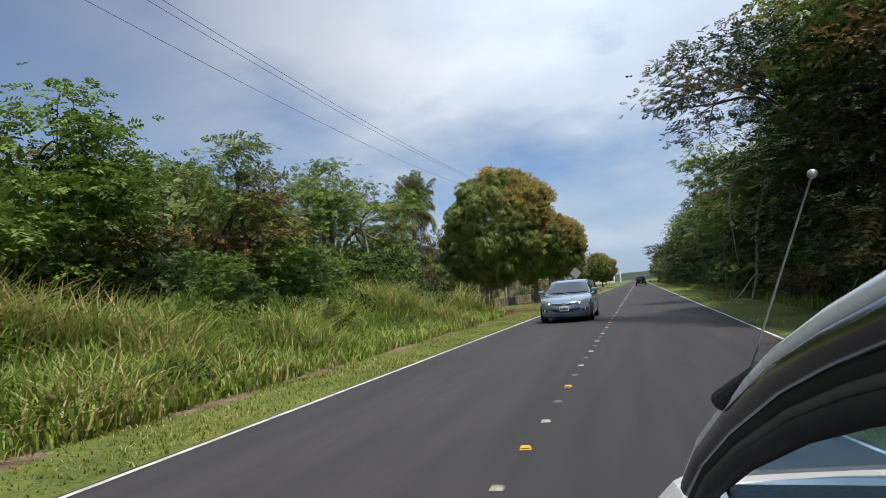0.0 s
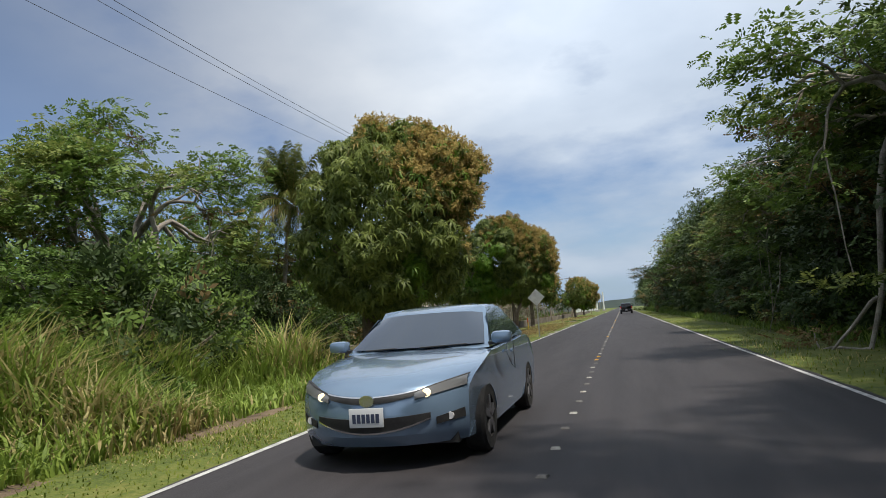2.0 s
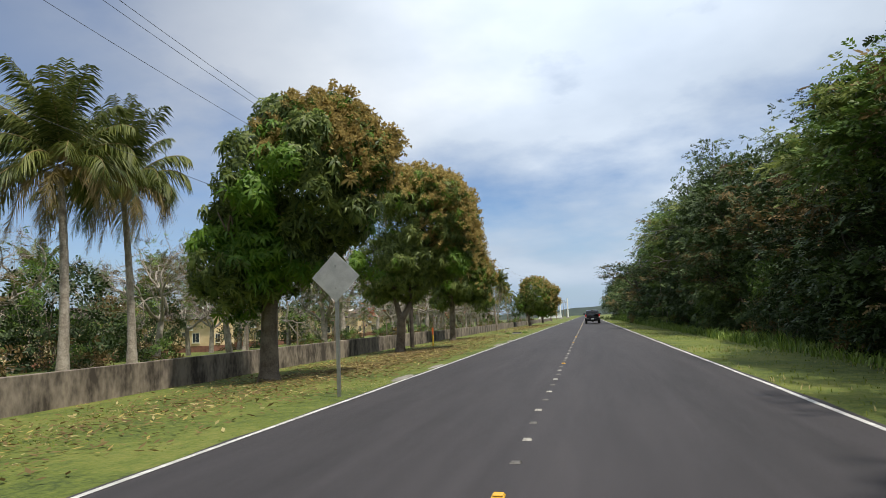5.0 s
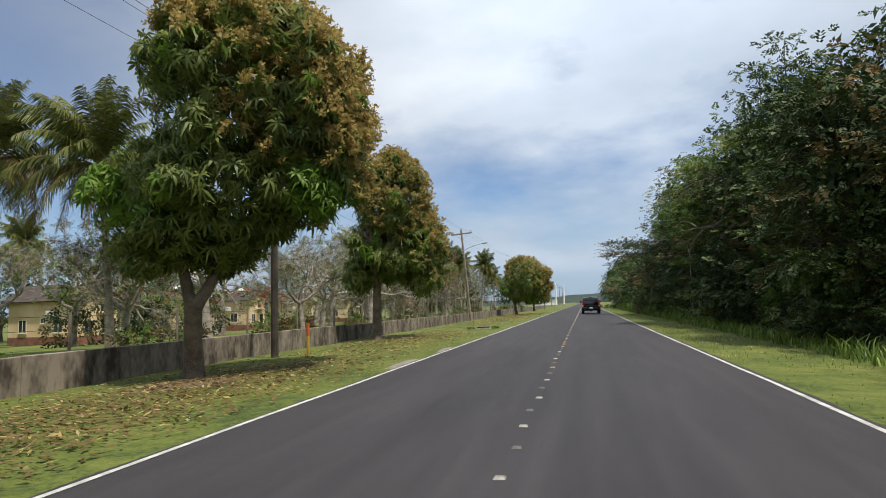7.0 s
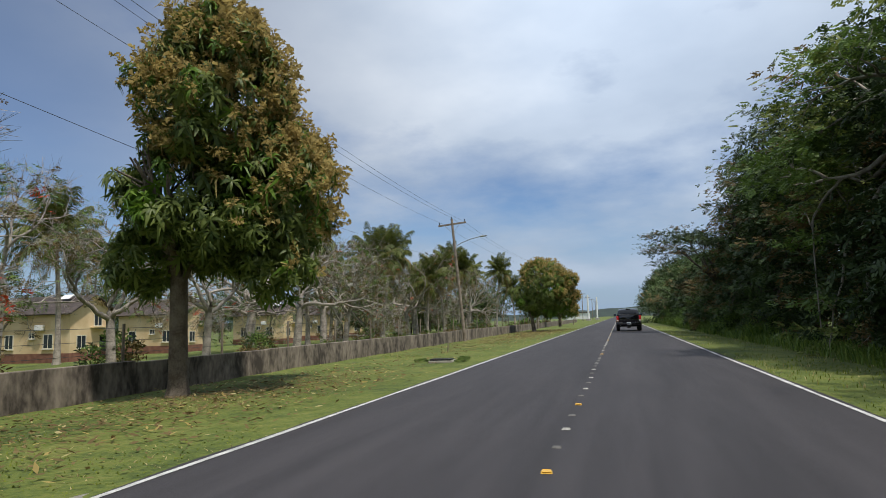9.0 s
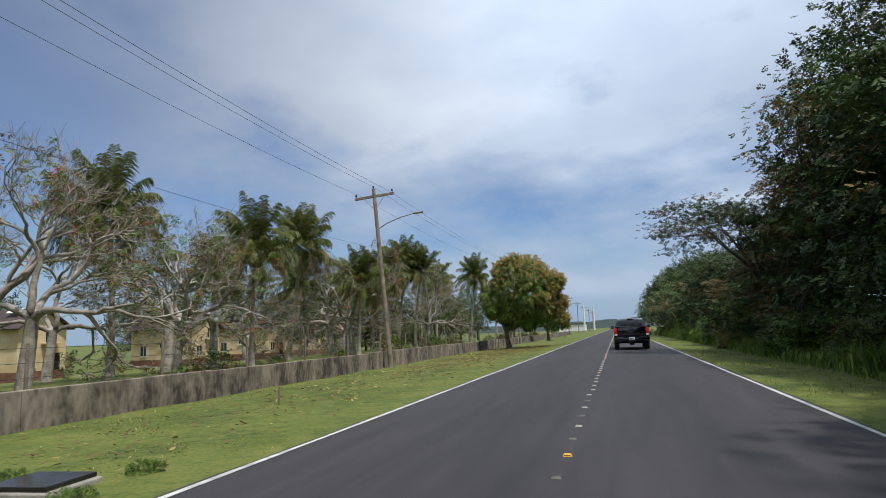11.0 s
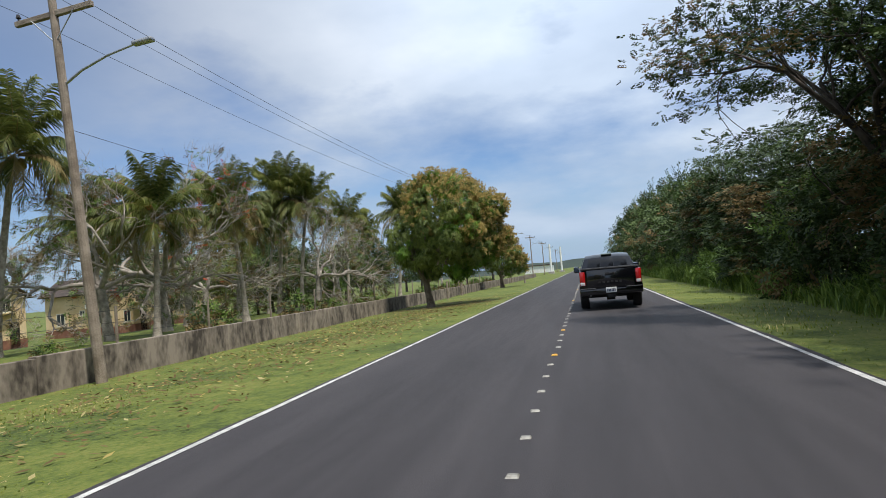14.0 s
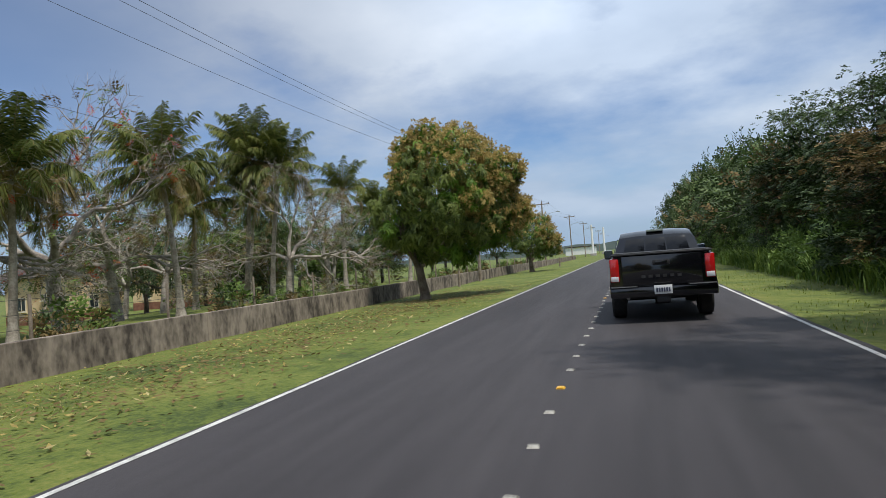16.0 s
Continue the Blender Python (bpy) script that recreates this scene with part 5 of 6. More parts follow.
gw = thing("guy_wire", "slack guy wire from the pole to the ground", "wire", at=pose(-8.4, 42.1, 0))
put("cable", fast_mesh("cable", *tube([[0.13, 0, 2.6], [0.22, 0.05, 1.4], [0.45, 0.1, 0.6], [0.85, 0.2, -0.15]], [0.012] * 4, 6), [M_WIRE]), gw)

# far line: white masts and low buildings at the end of the road, and a wooded rise
M_FAR = material("far_woods", (0.016, 0.03, 0.024), (0.03, 0.048, 0.034), 0.95, 0.05, bump=0.0)
xs, ys = np.linspace(-700, 900, 120), np.linspace(900, 1500, 10)
hill = sheet("backdrop_hill", xs, ys, lambda x, y: -3 + (9 + 9 * math.exp(-((x - 130) / 180) ** 2) + 5 * noise.noise((x * 0.012, y * 0.01, 3)) + 2.5 * noise.noise((x * 0.06, y * 0.05, 8))) * math.sin(min(1, (y - 900) / 200) * 1.57), M_FAR)
tagged(hill, "low wooded rise on the horizon", "hill", kind="structure")
mast = thing("white_mast", "tall slim white mast beside the far road", "mast", "white masts", at=pose(-7.5, 330, -0.1))
part("shaft", rod(bmesh.new(), (0, 0, -0.3), (0, 0, 8.5), 0.32, 0.28, 14), M_WHITE, mast)
part("foot", boxed(-0.9, -0.9, -0.3, 0.9, 0.9, 0.5, 0.05), M_CONC, mast)
tagged(copy_thing(mast, pose(-9.5, 300, -0.1)))
shed = thing("low_building", "low white building beside the far road", "building", at=pose(-16, 345, -0.2))
part("wall", boxed(-5, -4, -0.3, 5, 4, 2.8), M_WHITE, shed)
part("roof", boxed(-5.3, -4.3, 2.8, 5.3, 4.3, 3.1), M_ROOF, shed)

# ---- ground cover ----
tagged(put("verge_grass", blades(43, 120000, (-9.9, -3.5, 2, 150), (0.015, 0.04), [M_BLADE, M_STRAW], 0.05, 0.9, 0.016, 0.4)), "short mown grass blades of the verge", "grass", kind="stuff")
tagged(put("verge_grass", blades(44, 16000, (3.5, 6.6, 0, 150), (0.03, 0.1), [M_BLADE, M_STRAW], 0.15, 0.6, 0.016, 0.4)), "short grass blades beside the woods", "grass", kind="stuff")
tagged(put("verge_grass", blades(47, 30000, (-6.2, -3.5, -1, 31), (0.02, 0.085), [M_BLADE, M_STRAW], 0.14, 0.8, 0.014, 0.9)), "uneven short grass between the road and the thicket", "grass", kind="stuff")
tagged(put("tall_weeds", blades(45, 22000, (6.0, 8.0, 10, 190), (0.15, 0.5), [M_TALL, M_LEAF2], 0.3, 0.6, 0.035, 0.6)), "fresh green weeds along the edge of the woods", "weeds", kind="stuff")

tagged(put("tall_weeds", blades(48, 26000, (6.3, 8.6, 106, 190), (0.35, 0.95), [M_TALL, M_LEAF2], 0.45, 0.7, 0.045, 0.7)), "lush knee-high weeds at the foot of the woods", "weeds", kind="stuff")


def litter(seed, n, spots):
    rng = np.random.default_rng(seed)
    k = rng.integers(0, len(spots), n)
    s = np.array(spots)[k]
    x, y = rng.normal(s[:, 0], s[:, 2]), rng.normal(s[:, 1], s[:, 3])
    ok = (x < -3.8) & (x > -10.0)
    x, y = x[ok], y[ok]
    z = np.array([lie(a, b) for a, b in zip(x, y)]) + rng.uniform(0.03, 0.07, len(x))
    a, L = rng.uniform(0, 6.28, len(x)), rng.uniform(0.06, 0.17, len(x))
    o = np.stack([np.cos(a), np.sin(a), rng.normal(0, 0.2, len(x))], -1) * L[:, None]
    p = np.stack([-np.sin(a), np.cos(a), rng.normal(0, 0.25, len(x))], -1) * L[:, None] * 0.17
    c = np.stack([x, y, z], -1)
    v = np.stack([c - o * 0.5, c + p, c + o * 0.5, c - p], 1).reshape(-1, 3)
    i = np.arange(len(x))[:, None] * 4
    return fast_mesh("litter", v, i + [0, 1, 2, 3], [M_STRAW, M_DRY, M_FLOWER], rng.choice(3, len(x), p=(0.09, 0.81, 0.10)))


tagged(put("fallen_leaves", litter(46, 36000, [(-6.3, 65, 1.5, 4), (-6.2, 62, 1.5, 4), (-6.4, 60, 1.5, 4), (-6.8, 108, 1.7, 9), (-6.8, 122, 1.7, 7), (-6.3, 37, 1.4, 2.5), (-6.6, 35, 1.2, 2.0), (-6.4, 57, 1.4, 4), (-6.5, 68, 1.4, 5), (-6.5, 70, 1.3, 3), (-6.5, 80, 1.4, 5), (-7, 86, 1.4, 3), (-6.8, 139, 1.6, 4), (-6.8, 128, 1.6, 6), (-6.5, 48, 1.5, 5)])), "dry brown and yellow leaves fallen on the verge", "fallen leaves", kind="stuff")


def ground_patch(name, x, y, rx, ry, mat, label, seed):
    """A thin uneven patch lying on the verge."""
    bm = bmesh.new()
    c = bm.verts.new((x, y, lie(x, y) + 0.022))
    rings = []
    for f in (0.35, 0.7, 1.0):
        ring = []
        for k in range(36):
            a = k * math.pi / 18
            w = f * (1 + 0.35 * noise.noise((math.cos(a) * 1.6 + seed, math.sin(a) * 1.6, 0)) + 0.15 * noise.noise((math.cos(a) * 5, math.sin(a) * 5 + seed, 3)))
            px = min(x + math.cos(a) * rx * w, -3.47)
            py = y + math.sin(a) * ry * w
            ring.append(bm.verts.new((px, py, lie(px, py) + (0.022 if f < 1 else 0.0))))
        rings.append(ring)
    for k in range(36):
        j = (k + 1) % 36
        bm.faces.new((c, rings[0][k], rings[0][j]))
        for a, b in zip(rings[:-1], rings[1:]):
            bm.faces.new((a[k], b[k], b[j], a[j]))
    return tagged(part(name, bm, mat, None, smooth=True), label, "soil", kind="structure")


ground_patch("soil_patch", -6.8, 36.2, 1.3, 2.4, M_DIRT, "bare brown soil under a tree", 1)
for i, (x, y, rx, ry) in enumerate([(-5.5, 4.5, 0.45, 1.5), (-5.4, 8.5, 0.35, 1.2), (-5.6, 12.0, 0.5, 1.6), (-5.3, 16.5, 0.35, 1.3), (-5.5, 20.5, 0.45, 1.7), (-5.4, 25.5, 0.4, 1.6), (-5.7, 30.5, 0.6, 1.8)]):
    ground_patch("soil_patch", x, y, rx, ry, M_DIRT, "bare brown soil at the foot of the tall grass", 11 + i)
ground_patch("soil_patch", -7.3, 69.2, 0.8, 1.4, M_DIRT, "bare brown soil under a tree", 2)
for i, (x, y, rx, ry) in enumerate([(-3.6, 32.5, 0.16, 1.3), (-3.58, 55.5, 0.14, 0.9), (-3.58, 58.8, 0.13, 0.8), (-3.6, 72, 0.15, 1.4), (-3.58, 76.5, 0.13, 1.0)]):
    ground_patch("gravel_patch", x, y, rx, ry, M_GRAVEL, "pale gravel at the edge of the road", 4 + i)

# ---- vehicles ----
M_BLACK = paint("black_car_paint", (0.004, 0.004, 0.006), 0.10, 1.0)
M_TRIM = material("black_plastic_trim", (0.012, 0.012, 0.013), (0.025, 0.025, 0.026), 0.6, 8, bump=0.1)
M_SILVER = paint("silver_blue_car_paint", (0.20, 0.295, 0.42), 0.2, 1.0, 0.4)
M_CARWHITE = paint("white_car_paint", (0.78, 0.79, 0.80), 0.25, 0.8)
M_TINT = paint("tinted_glass", (0.012, 0.022, 0.040), 0.04, 1.0)
M_TINT.node_tree.nodes["Principled BSDF"].inputs["IOR"].default_value = 1.65
M_DEEP = paint("deep_tinted_glass", (0.006, 0.007, 0.010), 0.05)
M_TYRE = material("tyre_rubber", (0.012, 0.012, 0.012), (0.028, 0.027, 0.026), 0.85, 10, bump=0.3)
M_RIM = paint("alloy", (0.25, 0.25, 0.26), 0.35, 0.0, 0.9)
M_RED = paint("red_lamp_glass", (0.45, 0.012, 0.012), 0.12, 0.8)
M_CLEAR = paint("clear_lamp_glass", (0.65, 0.65, 0.66), 0.1, 0.8)
M_CHROME = paint("chrome", (0.62, 0.62, 0.64), 0.12, 0.0, 1.0)
M_LIT = glowing("lit_headlamp", (1.0, 0.80, 0.52), 1.3)
M_PLATE = paint("plate_white", (0.60, 0.62, 0.64), 0.4)
M_INK = paint("plate_ink", (0.03, 0.04, 0.08), 0.5)
M_LAMPG = paint("smoked_lamp_glass", (0.16, 0.165, 0.17), 0.12, 0.8)
M_GREYG = paint("grey_lamp_glass", (0.20, 0.24, 0.21), 0.15)


def loft(outline, halfw, xs, bend):
    """A closed side outline (y, z) swept across the width: halfw(y, z) gives the half width, bend(x, y, z) the final place."""
    bm = bmesh.new()
    rings = []
    for f in xs:
        rings.append([bm.verts.new(bend(f, y, z, halfw(y, z))) for y, z in outline])
    n = len(outline)
    for a, b in zip(rings[:-1], rings[1:]):
        for i in range(n):
            j = (i + 1) % n
            bm.faces.new((a[i], a[j], b[j], b[i]))
    bm.faces.new(rings[0][::-1]), bm.faces.new(rings[-1])
    bmesh.ops.recalc_face_normals(bm, faces=bm.faces)
    return bm


def arch(yc, r, zb, n=9):
    """Points of a wheel arch from back to front along the sill."""
    return [(yc + math.cos(a) * r, zb + math.sin(a) * r) for a in np.linspace(0, math.pi, n)]


def wheel(parent, x, y, r, w, side):
    bm = bmesh.new()
    prof = [(0.62, -0.5), (0.93, -0.5), (1.0, -0.36), (1.0, 0.36), (0.93, 0.5), (0.62, 0.5)]
    n = 28
    ring = [[bm.verts.new((p[1] * w, math.cos(a) * r * p[0], math.sin(a) * r * p[0])) for p in prof] for a in np.linspace(0, 2 * math.pi, n, endpoint=False)]
    for i in range(n):
        for k in range(6):
            bm.faces.new((ring[i][k], ring[i][(k + 1) % 6], ring[(i + 1) % n][(k + 1) % 6], ring[(i + 1) % n][k]))
    bmesh.ops.recalc_face_normals(bm, faces=bm.faces)
    whl = part("wheel", bm, M_TYRE, parent, smooth=False, at=pose(x, y, r))
    bm = bmesh.new()
    rod(bm, (side * w * 0.30, 0, 0), (side * w * 0.34, 0, 0), r * 0.62, r * 0.62, 24)
    for k in range(5):
        a = k * 1.2566
        box(bm, -0.02, -0.035, 0.03, 0.02, 0.035, r * 0.6, m=Matrix.Translation((side * w * 0.42, 0, 0)) @ Matrix.Rotation(a, 4, "X"))
    rod(bm, (side * w * 0.34, 0, 0), (side * w * 0.46, 0, 0), 0.06, 0.05, 12)
    part("rim", bm, M_RIM, whl)
    return whl


def plate(parent, m, w=0.31, h=0.16):
    pl = part("number_plate", boxed(-w / 2, -0.006, -h / 2, w / 2, 0.006, h / 2, 0.003), M_PLATE, parent, "white number plate with dark bars", at=m)
    bm = bmesh.new()
    for i in range(6):
        box(bm, -w * 0.4 + i * w * 0.137, -0.010, -h * 0.27, -w * 0.4 + i * w * 0.137 + w * 0.1, -0.007, h * 0.2)
    part("bars", bm, M_INK, pl)
    return pl


def pickup(x, y):
    """A black double-cab pickup seen from behind; its tail stands at y, its nose points along +y."""
    root = thing("pickup_truck", "black double-cab pickup truck with red tail lamps on the road", "pickup truck", at=pose(x, y, 0.005))
    L, zb, r = 5.3, 0.58, 0.385
    ya, yf = 1.2, 4.45
    lower = [(0.0, 0.62), (0.0, 1.22), (0.05, 1.26), (1.7, 1.26), (1.75, 1.22), (3.7, 1.19), (4.9, 1.12), (5.22, 1.0), (5.3, 0.75), (5.24, 0.45)]
    lower += [(yf + 0.47, 0.42)] + arch(yf, 0.46, 0.44) + [(ya + 0.48, 0.42)] + arch(ya, 0.46, 0.44) + [(0.55, 0.6)]

    def hw(yy, z):
        return 0.945 - 0.05 * max(0, (z - 0.95) / 0.25) ** 2 - 0.03 * max(0, 0.6 - z)

    def bend(f, yy, z, h):
        return (f * h, yy + 0.05 * abs(f) ** 4 * (1 if yy < 1 else -1 if yy > 4.8 else 0) - 0.10 * abs(f) ** 3 * (yy > 4.8), z - 0.03 * abs(f) ** 6 * (z > 1.05))

    part("body", loft(lower, hw, (-1, -0.94, -0.7, -0.3, 0, 0.3, 0.7, 0.94, 1), bend), M_BLACK, root)
    part("underbody", boxed(-0.72, 0.35, 0.42, 0.72, 4.9, 0.9), M_TRIM, root)
    # cab
    bm = bmesh.new()
    cabp = [(1.78, 1.12), (1.98, 1.62), (2.12, 1.715), (2.5, 1.745), (3.2, 1.72), (3.42, 1.62), (4.05, 1.14)]

    def hc(yy, z):
        return 0.90 - 0.33 * (z - 1.12)

    bm = loft(cabp, hc, (-1, -0.93, -0.5, 0, 0.5, 0.93, 1), lambda f, yy, z, h: (f * h, yy, z - 0.035 * abs(f) ** 5 * (z > 1.6)))
    part("cab", bm, M_BLACK, root)
    # rear window in three panes, leaning with the cab's back
    tilt = math.degrees(math.atan2(0.2, 0.5))
    for x0, x1 in ((-0.66, -0.24), (-0.22, 0.20), (0.22, 0.66)):
        bm = boxed(x0, -0.006, 0.17, x1, 0.004, 0.47, 0.003)
        for v in bm.verts:
            if v.co.z > 0.3:
                v.co.x *= 0.90
        part("rear_window", bm, M_DEEP, root, "tinted rear window pane", at=pose(0, 1.785, 1.12, -tilt))
    for s in (-1, 1):
        bm = bmesh.new()
        vs = [bm.verts.new(c) for c in ((s * 0.885, 2.15, 1.2), (s * 0.885, 3.75, 1.2), (s * 0.765, 3.3, 1.58), (s * 0.765, 2.25, 1.58))]
        bm.faces.new(vs)
        r_ = bmesh.ops.extrude_face_region(bm, geom=bm.faces[:])
        bmesh.ops.translate(bm, vec=(s * 0.012, 0, 0.004), verts=[g for g in r_["geom"] if isinstance(g, bmesh.types.BMVert)])
        part("side_window", bm, M_TINT, root)
    part("brake_light", boxed(-0.17, 2.03, 1.695, 0.17, 2.10, 1.735, 0.01), M_GREYG, root, "unlit third brake light")
    # tailgate
    tg = part("tailgate", boxed(-0.70, -0.035, 0.66, 0.70, 0.01, 1.23, 0.02), M_BLACK, root)
    part("tailgate_handle", boxed(-0.15, -0.05, 1.04, 0.15, -0.036, 1.13, 0.012), M_TRIM, tg)
    part("handle_lip", boxed(-0.11, -0.057, 1.07, 0.11, -0.051, 1.115, 0.004), M_BLACK, tg)
    for i in range(6):
        part("emblem_bar", boxed(-0.36 + i * 0.125, -0.040, 0.82, -0.29 + i * 0.125, -0.0355, 0.87), M_TRIM, tg)
    part("tailgate_cap", boxed(-0.88, -0.03, 1.24, 0.88, 0.06, 1.275, 0.012), M_TRIM, root)
    part("bed_cover", boxed(-0.86, 0.07, 1.265, 0.86, 1.76, 1.29, 0.01), M_TRIM, root)
    for s in (-1, 1):
        lamp_ = part("tail_lamp", boxed(s * 0.83 - 0.085, -0.02, 0.76, s * 0.83 + 0.085, 0.30, 1.20, 0.03), M_RED, root, "red tail lamp glass")
        part("reverse_lamp", boxed(s * 0.83 - 0.07, -0.026, 0.775, s * 0.83 + 0.07, -0.012, 0.87, 0.01), M_CLEAR, lamp_)
    # bumper with its stepped ends
    bm = boxed(-0.93, -0.13, 0.47, 0.93, 0.06, 0.66, 0.03)
    part("bumper", bm, M_BLACK, root)
    for s in (-1, 1):
        part("bumper_step", boxed(s * 0.68 - 0.24, -0.15, 0.655, s * 0.68 + 0.24, 0.03, 0.68, 0.008), M_TRIM, root)
        part("step_edge", boxed(s * 0.68 - 0.22, -0.155, 0.668, s * 0.68 + 0.22, -0.151, 0.678), M_GALV, root)
    part("hitch", boxed(-0.12, -0.1, 0.36, 0.12, 0.15, 0.48, 0.02), M_TRIM, root)
    part("axle", rod(bmesh.new(), (-0.75, ya, r), (0.75, ya, r), 0.06, 0.06, 12), M_TRIM, root)
    part("differential", rod(bmesh.new(), (-0.12, ya, r), (0.14, ya, r), 0.15, 0.15, 14), M_TRIM, root)
    part("exhaust_pipe", rod(bmesh.new(), (-0.62, 0.05, 0.46), (-0.62, 0.9, 0.46), 0.035, 0.035, 12), M_GALV, root)
    plate(root, pose(0.0, -0.142, 0.60))
    for s in (-1, 1):
        wheel(root, s * 0.81, ya, r, 0.27, s), wheel(root, s * 0.81, yf, r, 0.27, s)
        mir = part("mirror", boxed(s * 1.03 - 0.10, 3.42, 1.14, s * 1.03 + 0.10, 3.56, 1.36, 0.045), M_BLACK, root)
        part("mirror_glass", boxed(s * 1.03 - 0.075, 3.41, 1.17, s * 1.03 + 0.075, 3.418, 1.33), M_TINT, mir)
    return root


pickup(1.22, 125.6)


def sedan(x, y):
    """A silver-blue saloon that faces the camera: its nose stands at y, its tail lies further along +y."""
    root = thing("sedan_car", "silver-blue four-door saloon car with its headlamps on", "car", at=pose(x, y, 0.005, 0, 0, 0))
    r, yf, yr = 0.32, 0.92, 3.60
    # outline with the nose at 0 and the tail at 4.5
    lower = [(0.02, 0.30), (0.0, 0.45), (0.03, 0.62), (0.12, 0.72), (0.35, 0.79), (0.8, 0.87), (1.35, 0.95), (2.4, 0.97), (3.6, 1.0), (4.3, 1.0), (4.45, 0.9), (4.5, 0.6), (4.42, 0.28)]
    lower += [(yr + 0.38, 0.22)] + arch(yr, 0.36, 0.25) + [(yr - 0.38, 0.2), (yf + 0.38, 0.2)] + arch(yf, 0.36, 0.25) + [(yf - 0.40, 0.2), (0.12, 0.2)]

    def hw(yy, z):
        return 0.885 - 0.06 * max(0, (z - 0.7) / 0.3) ** 2 - 0.05 * max(0, (0.4 - z) / 0.2) ** 2

    def bend(f, yy, z, h):
        nose = max(0.0, 1 - yy / 0.9)
        tail = max(0.0, (yy - 3.9) / 0.6)
        return (f * h * (1 - 0.10 * nose), yy + 0.42 * nose * abs(f) ** 2.4 - 0.25 * tail * abs(f) ** 2.5, z - 0.05 * abs(f) ** 4 * (z > 0.7))

    body = part("body", loft(lower, hw, (-1, -0.97, -0.88, -0.65, -0.35, 0, 0.35, 0.65, 0.88, 0.97, 1), bend), M_SILVER, root, smooth=False)
    for f in body.data.polygons:
        f.use_smooth = len(f.vertices) == 4
    part("underbody", boxed(-0.70, 0.35, 0.18, 0.70, 4.2, 0.6), M_TRIM, root)
    cabp = [(1.28, 0.93), (2.05, 1.34), (2.3, 1.405), (2.8, 1.43), (3.3, 1.39), (4.15, 0.99)]

    def hc(yy, z):
        return 0.80 - 0.42 * max(0, z - 0.93) ** 1.15

    part("cabin", loft(cabp, hc, (-1, -0.94, -0.6, 0, 0.6, 0.94, 1), lambda f, yy, z, h: (f * h, yy + (0.22 * abs(f) ** 2.2 if yy < 2.2 else -0.1 * abs(f) ** 2.2 if yy > 3.2 else 0), z - 0.03 * abs(f) ** 4 * (z > 1.2))), M_SILVER, root)
    # glass lies 4 mm over the cabin
    gp = [(1.33, 0.962), (2.0, 1.318)]
    bm = bmesh.new()
    grid = []
    for (yy, z) in (gp[0], ((gp[0][0] + gp[1][0]) / 2, (gp[0][1] + gp[1][1]) / 2), gp[1]):
        grid.append([bm.verts.new((f * (hc(yy, z) - 0.045), yy + 0.22 * abs(f) ** 2.2 - 0.014, z - 0.03 * abs(f) ** 4 * (z > 1.2) + 0.016)) for f in np.linspace(-1, 1, 13)])
    for a, b in zip(grid[:-1], grid[1:]):
        for i in range(12):
            bm.faces.new((a[i], a[i + 1], b[i + 1], b[i]))
    part("windscreen", bm, M_TINT, root, "dark windscreen reflecting the sky", smooth=True)
    for s in (-1, 1):
        bm = bmesh.new()
        top = [(2.12, 1.315), (2.6, 1.375), (3.2, 1.34), (3.55, 1.2)]
        bot = [(1.72, 1.0), (2.4, 1.0), (3.2, 1.01), (3.75, 1.04)]
        va = [bm.verts.new((s * (hc(yy, z) + 0.006), yy, z)) for yy, z in bot]
        vb = [bm.verts.new((s * (hc(yy, z) + 0.006), yy, z - 0.02)) for yy, z in top]
        for i in range(3):
            bm.faces.new((va[i], va[i + 1], vb[i + 1], vb[i]))
        part("side_window", bm, M_TINT, root)
    zs, yo = [0.2, 0.30, 0.45, 0.62, 0.72, 0.79, 0.87], [0.12, 0.02, 0.0, 0.03, 0.12, 0.35, 0.8]

    def face_y(x_, z_):
        """Where the nose's skin lies at that width and height."""
        yy = float(np.interp(z_, zs, yo))
        nose = max(0.0, 1 - yy / 0.9)
        f = min(1.0, abs(x_) / (hw(yy, z_) * (1 - 0.10 * nose)))
        return yy + 0.42 * nose * f ** 2.4

    def panel(name, xa, xb, low, high, mat, parent, off=0.008, label="", n=14):
        """A piece let into the nose, between two edges given along the width."""
        bm = bmesh.new()
        cols = []
        for k in np.linspace(0, 1, n):
            xx = xa + (xb - xa) * k
            za, zb_ = low(k), high(k)
            col = [(xx, face_y(xx, z_) - off, z_) for z_ in np.linspace(za, zb_, 4)]
            col += [(xx, p[1] + off + 0.03, p[2]) for p in col[::-1]]
            cols.append([bm.verts.new(p) for p in col])
        for p, q in zip(cols[:-1], cols[1:]):
            for i in range(8):
                j = (i + 1) % 8
                bm.faces.new((p[i], q[i], q[j], p[j]))
        bm.faces.new(cols[0][::-1]), bm.faces.new(cols[-1])
        bmesh.ops.recalc_face_normals(bm, faces=bm.faces)
        return part(name, bm, mat, parent, label)

    for s in (-1, 1):
        hl = panel("headlamp", s * 0.40, s * 0.79, lambda k: 0.595 + 0.075 * k, lambda k: 0.645 + 0.105 * k ** 0.8, M_LAMPG, root, 0.010, "swept-back headlamp")
        bx = s * 0.49
        part("lit_bulb", rod(bmesh.new(), (bx, face_y(bx, 0.64) - 0.016, 0.638), (bx, face_y(bx, 0.64) + 0.03, 0.638), 0.036, 0.036, 16), M_LIT, hl, "lit bulb")
        panel("lamp_brow", s * 0.40, s * 0.80, lambda k: 0.645 + 0.105 * k ** 0.8, lambda k: 0.655 + 0.108 * k ** 0.8, M_TRIM, hl, 0.009)
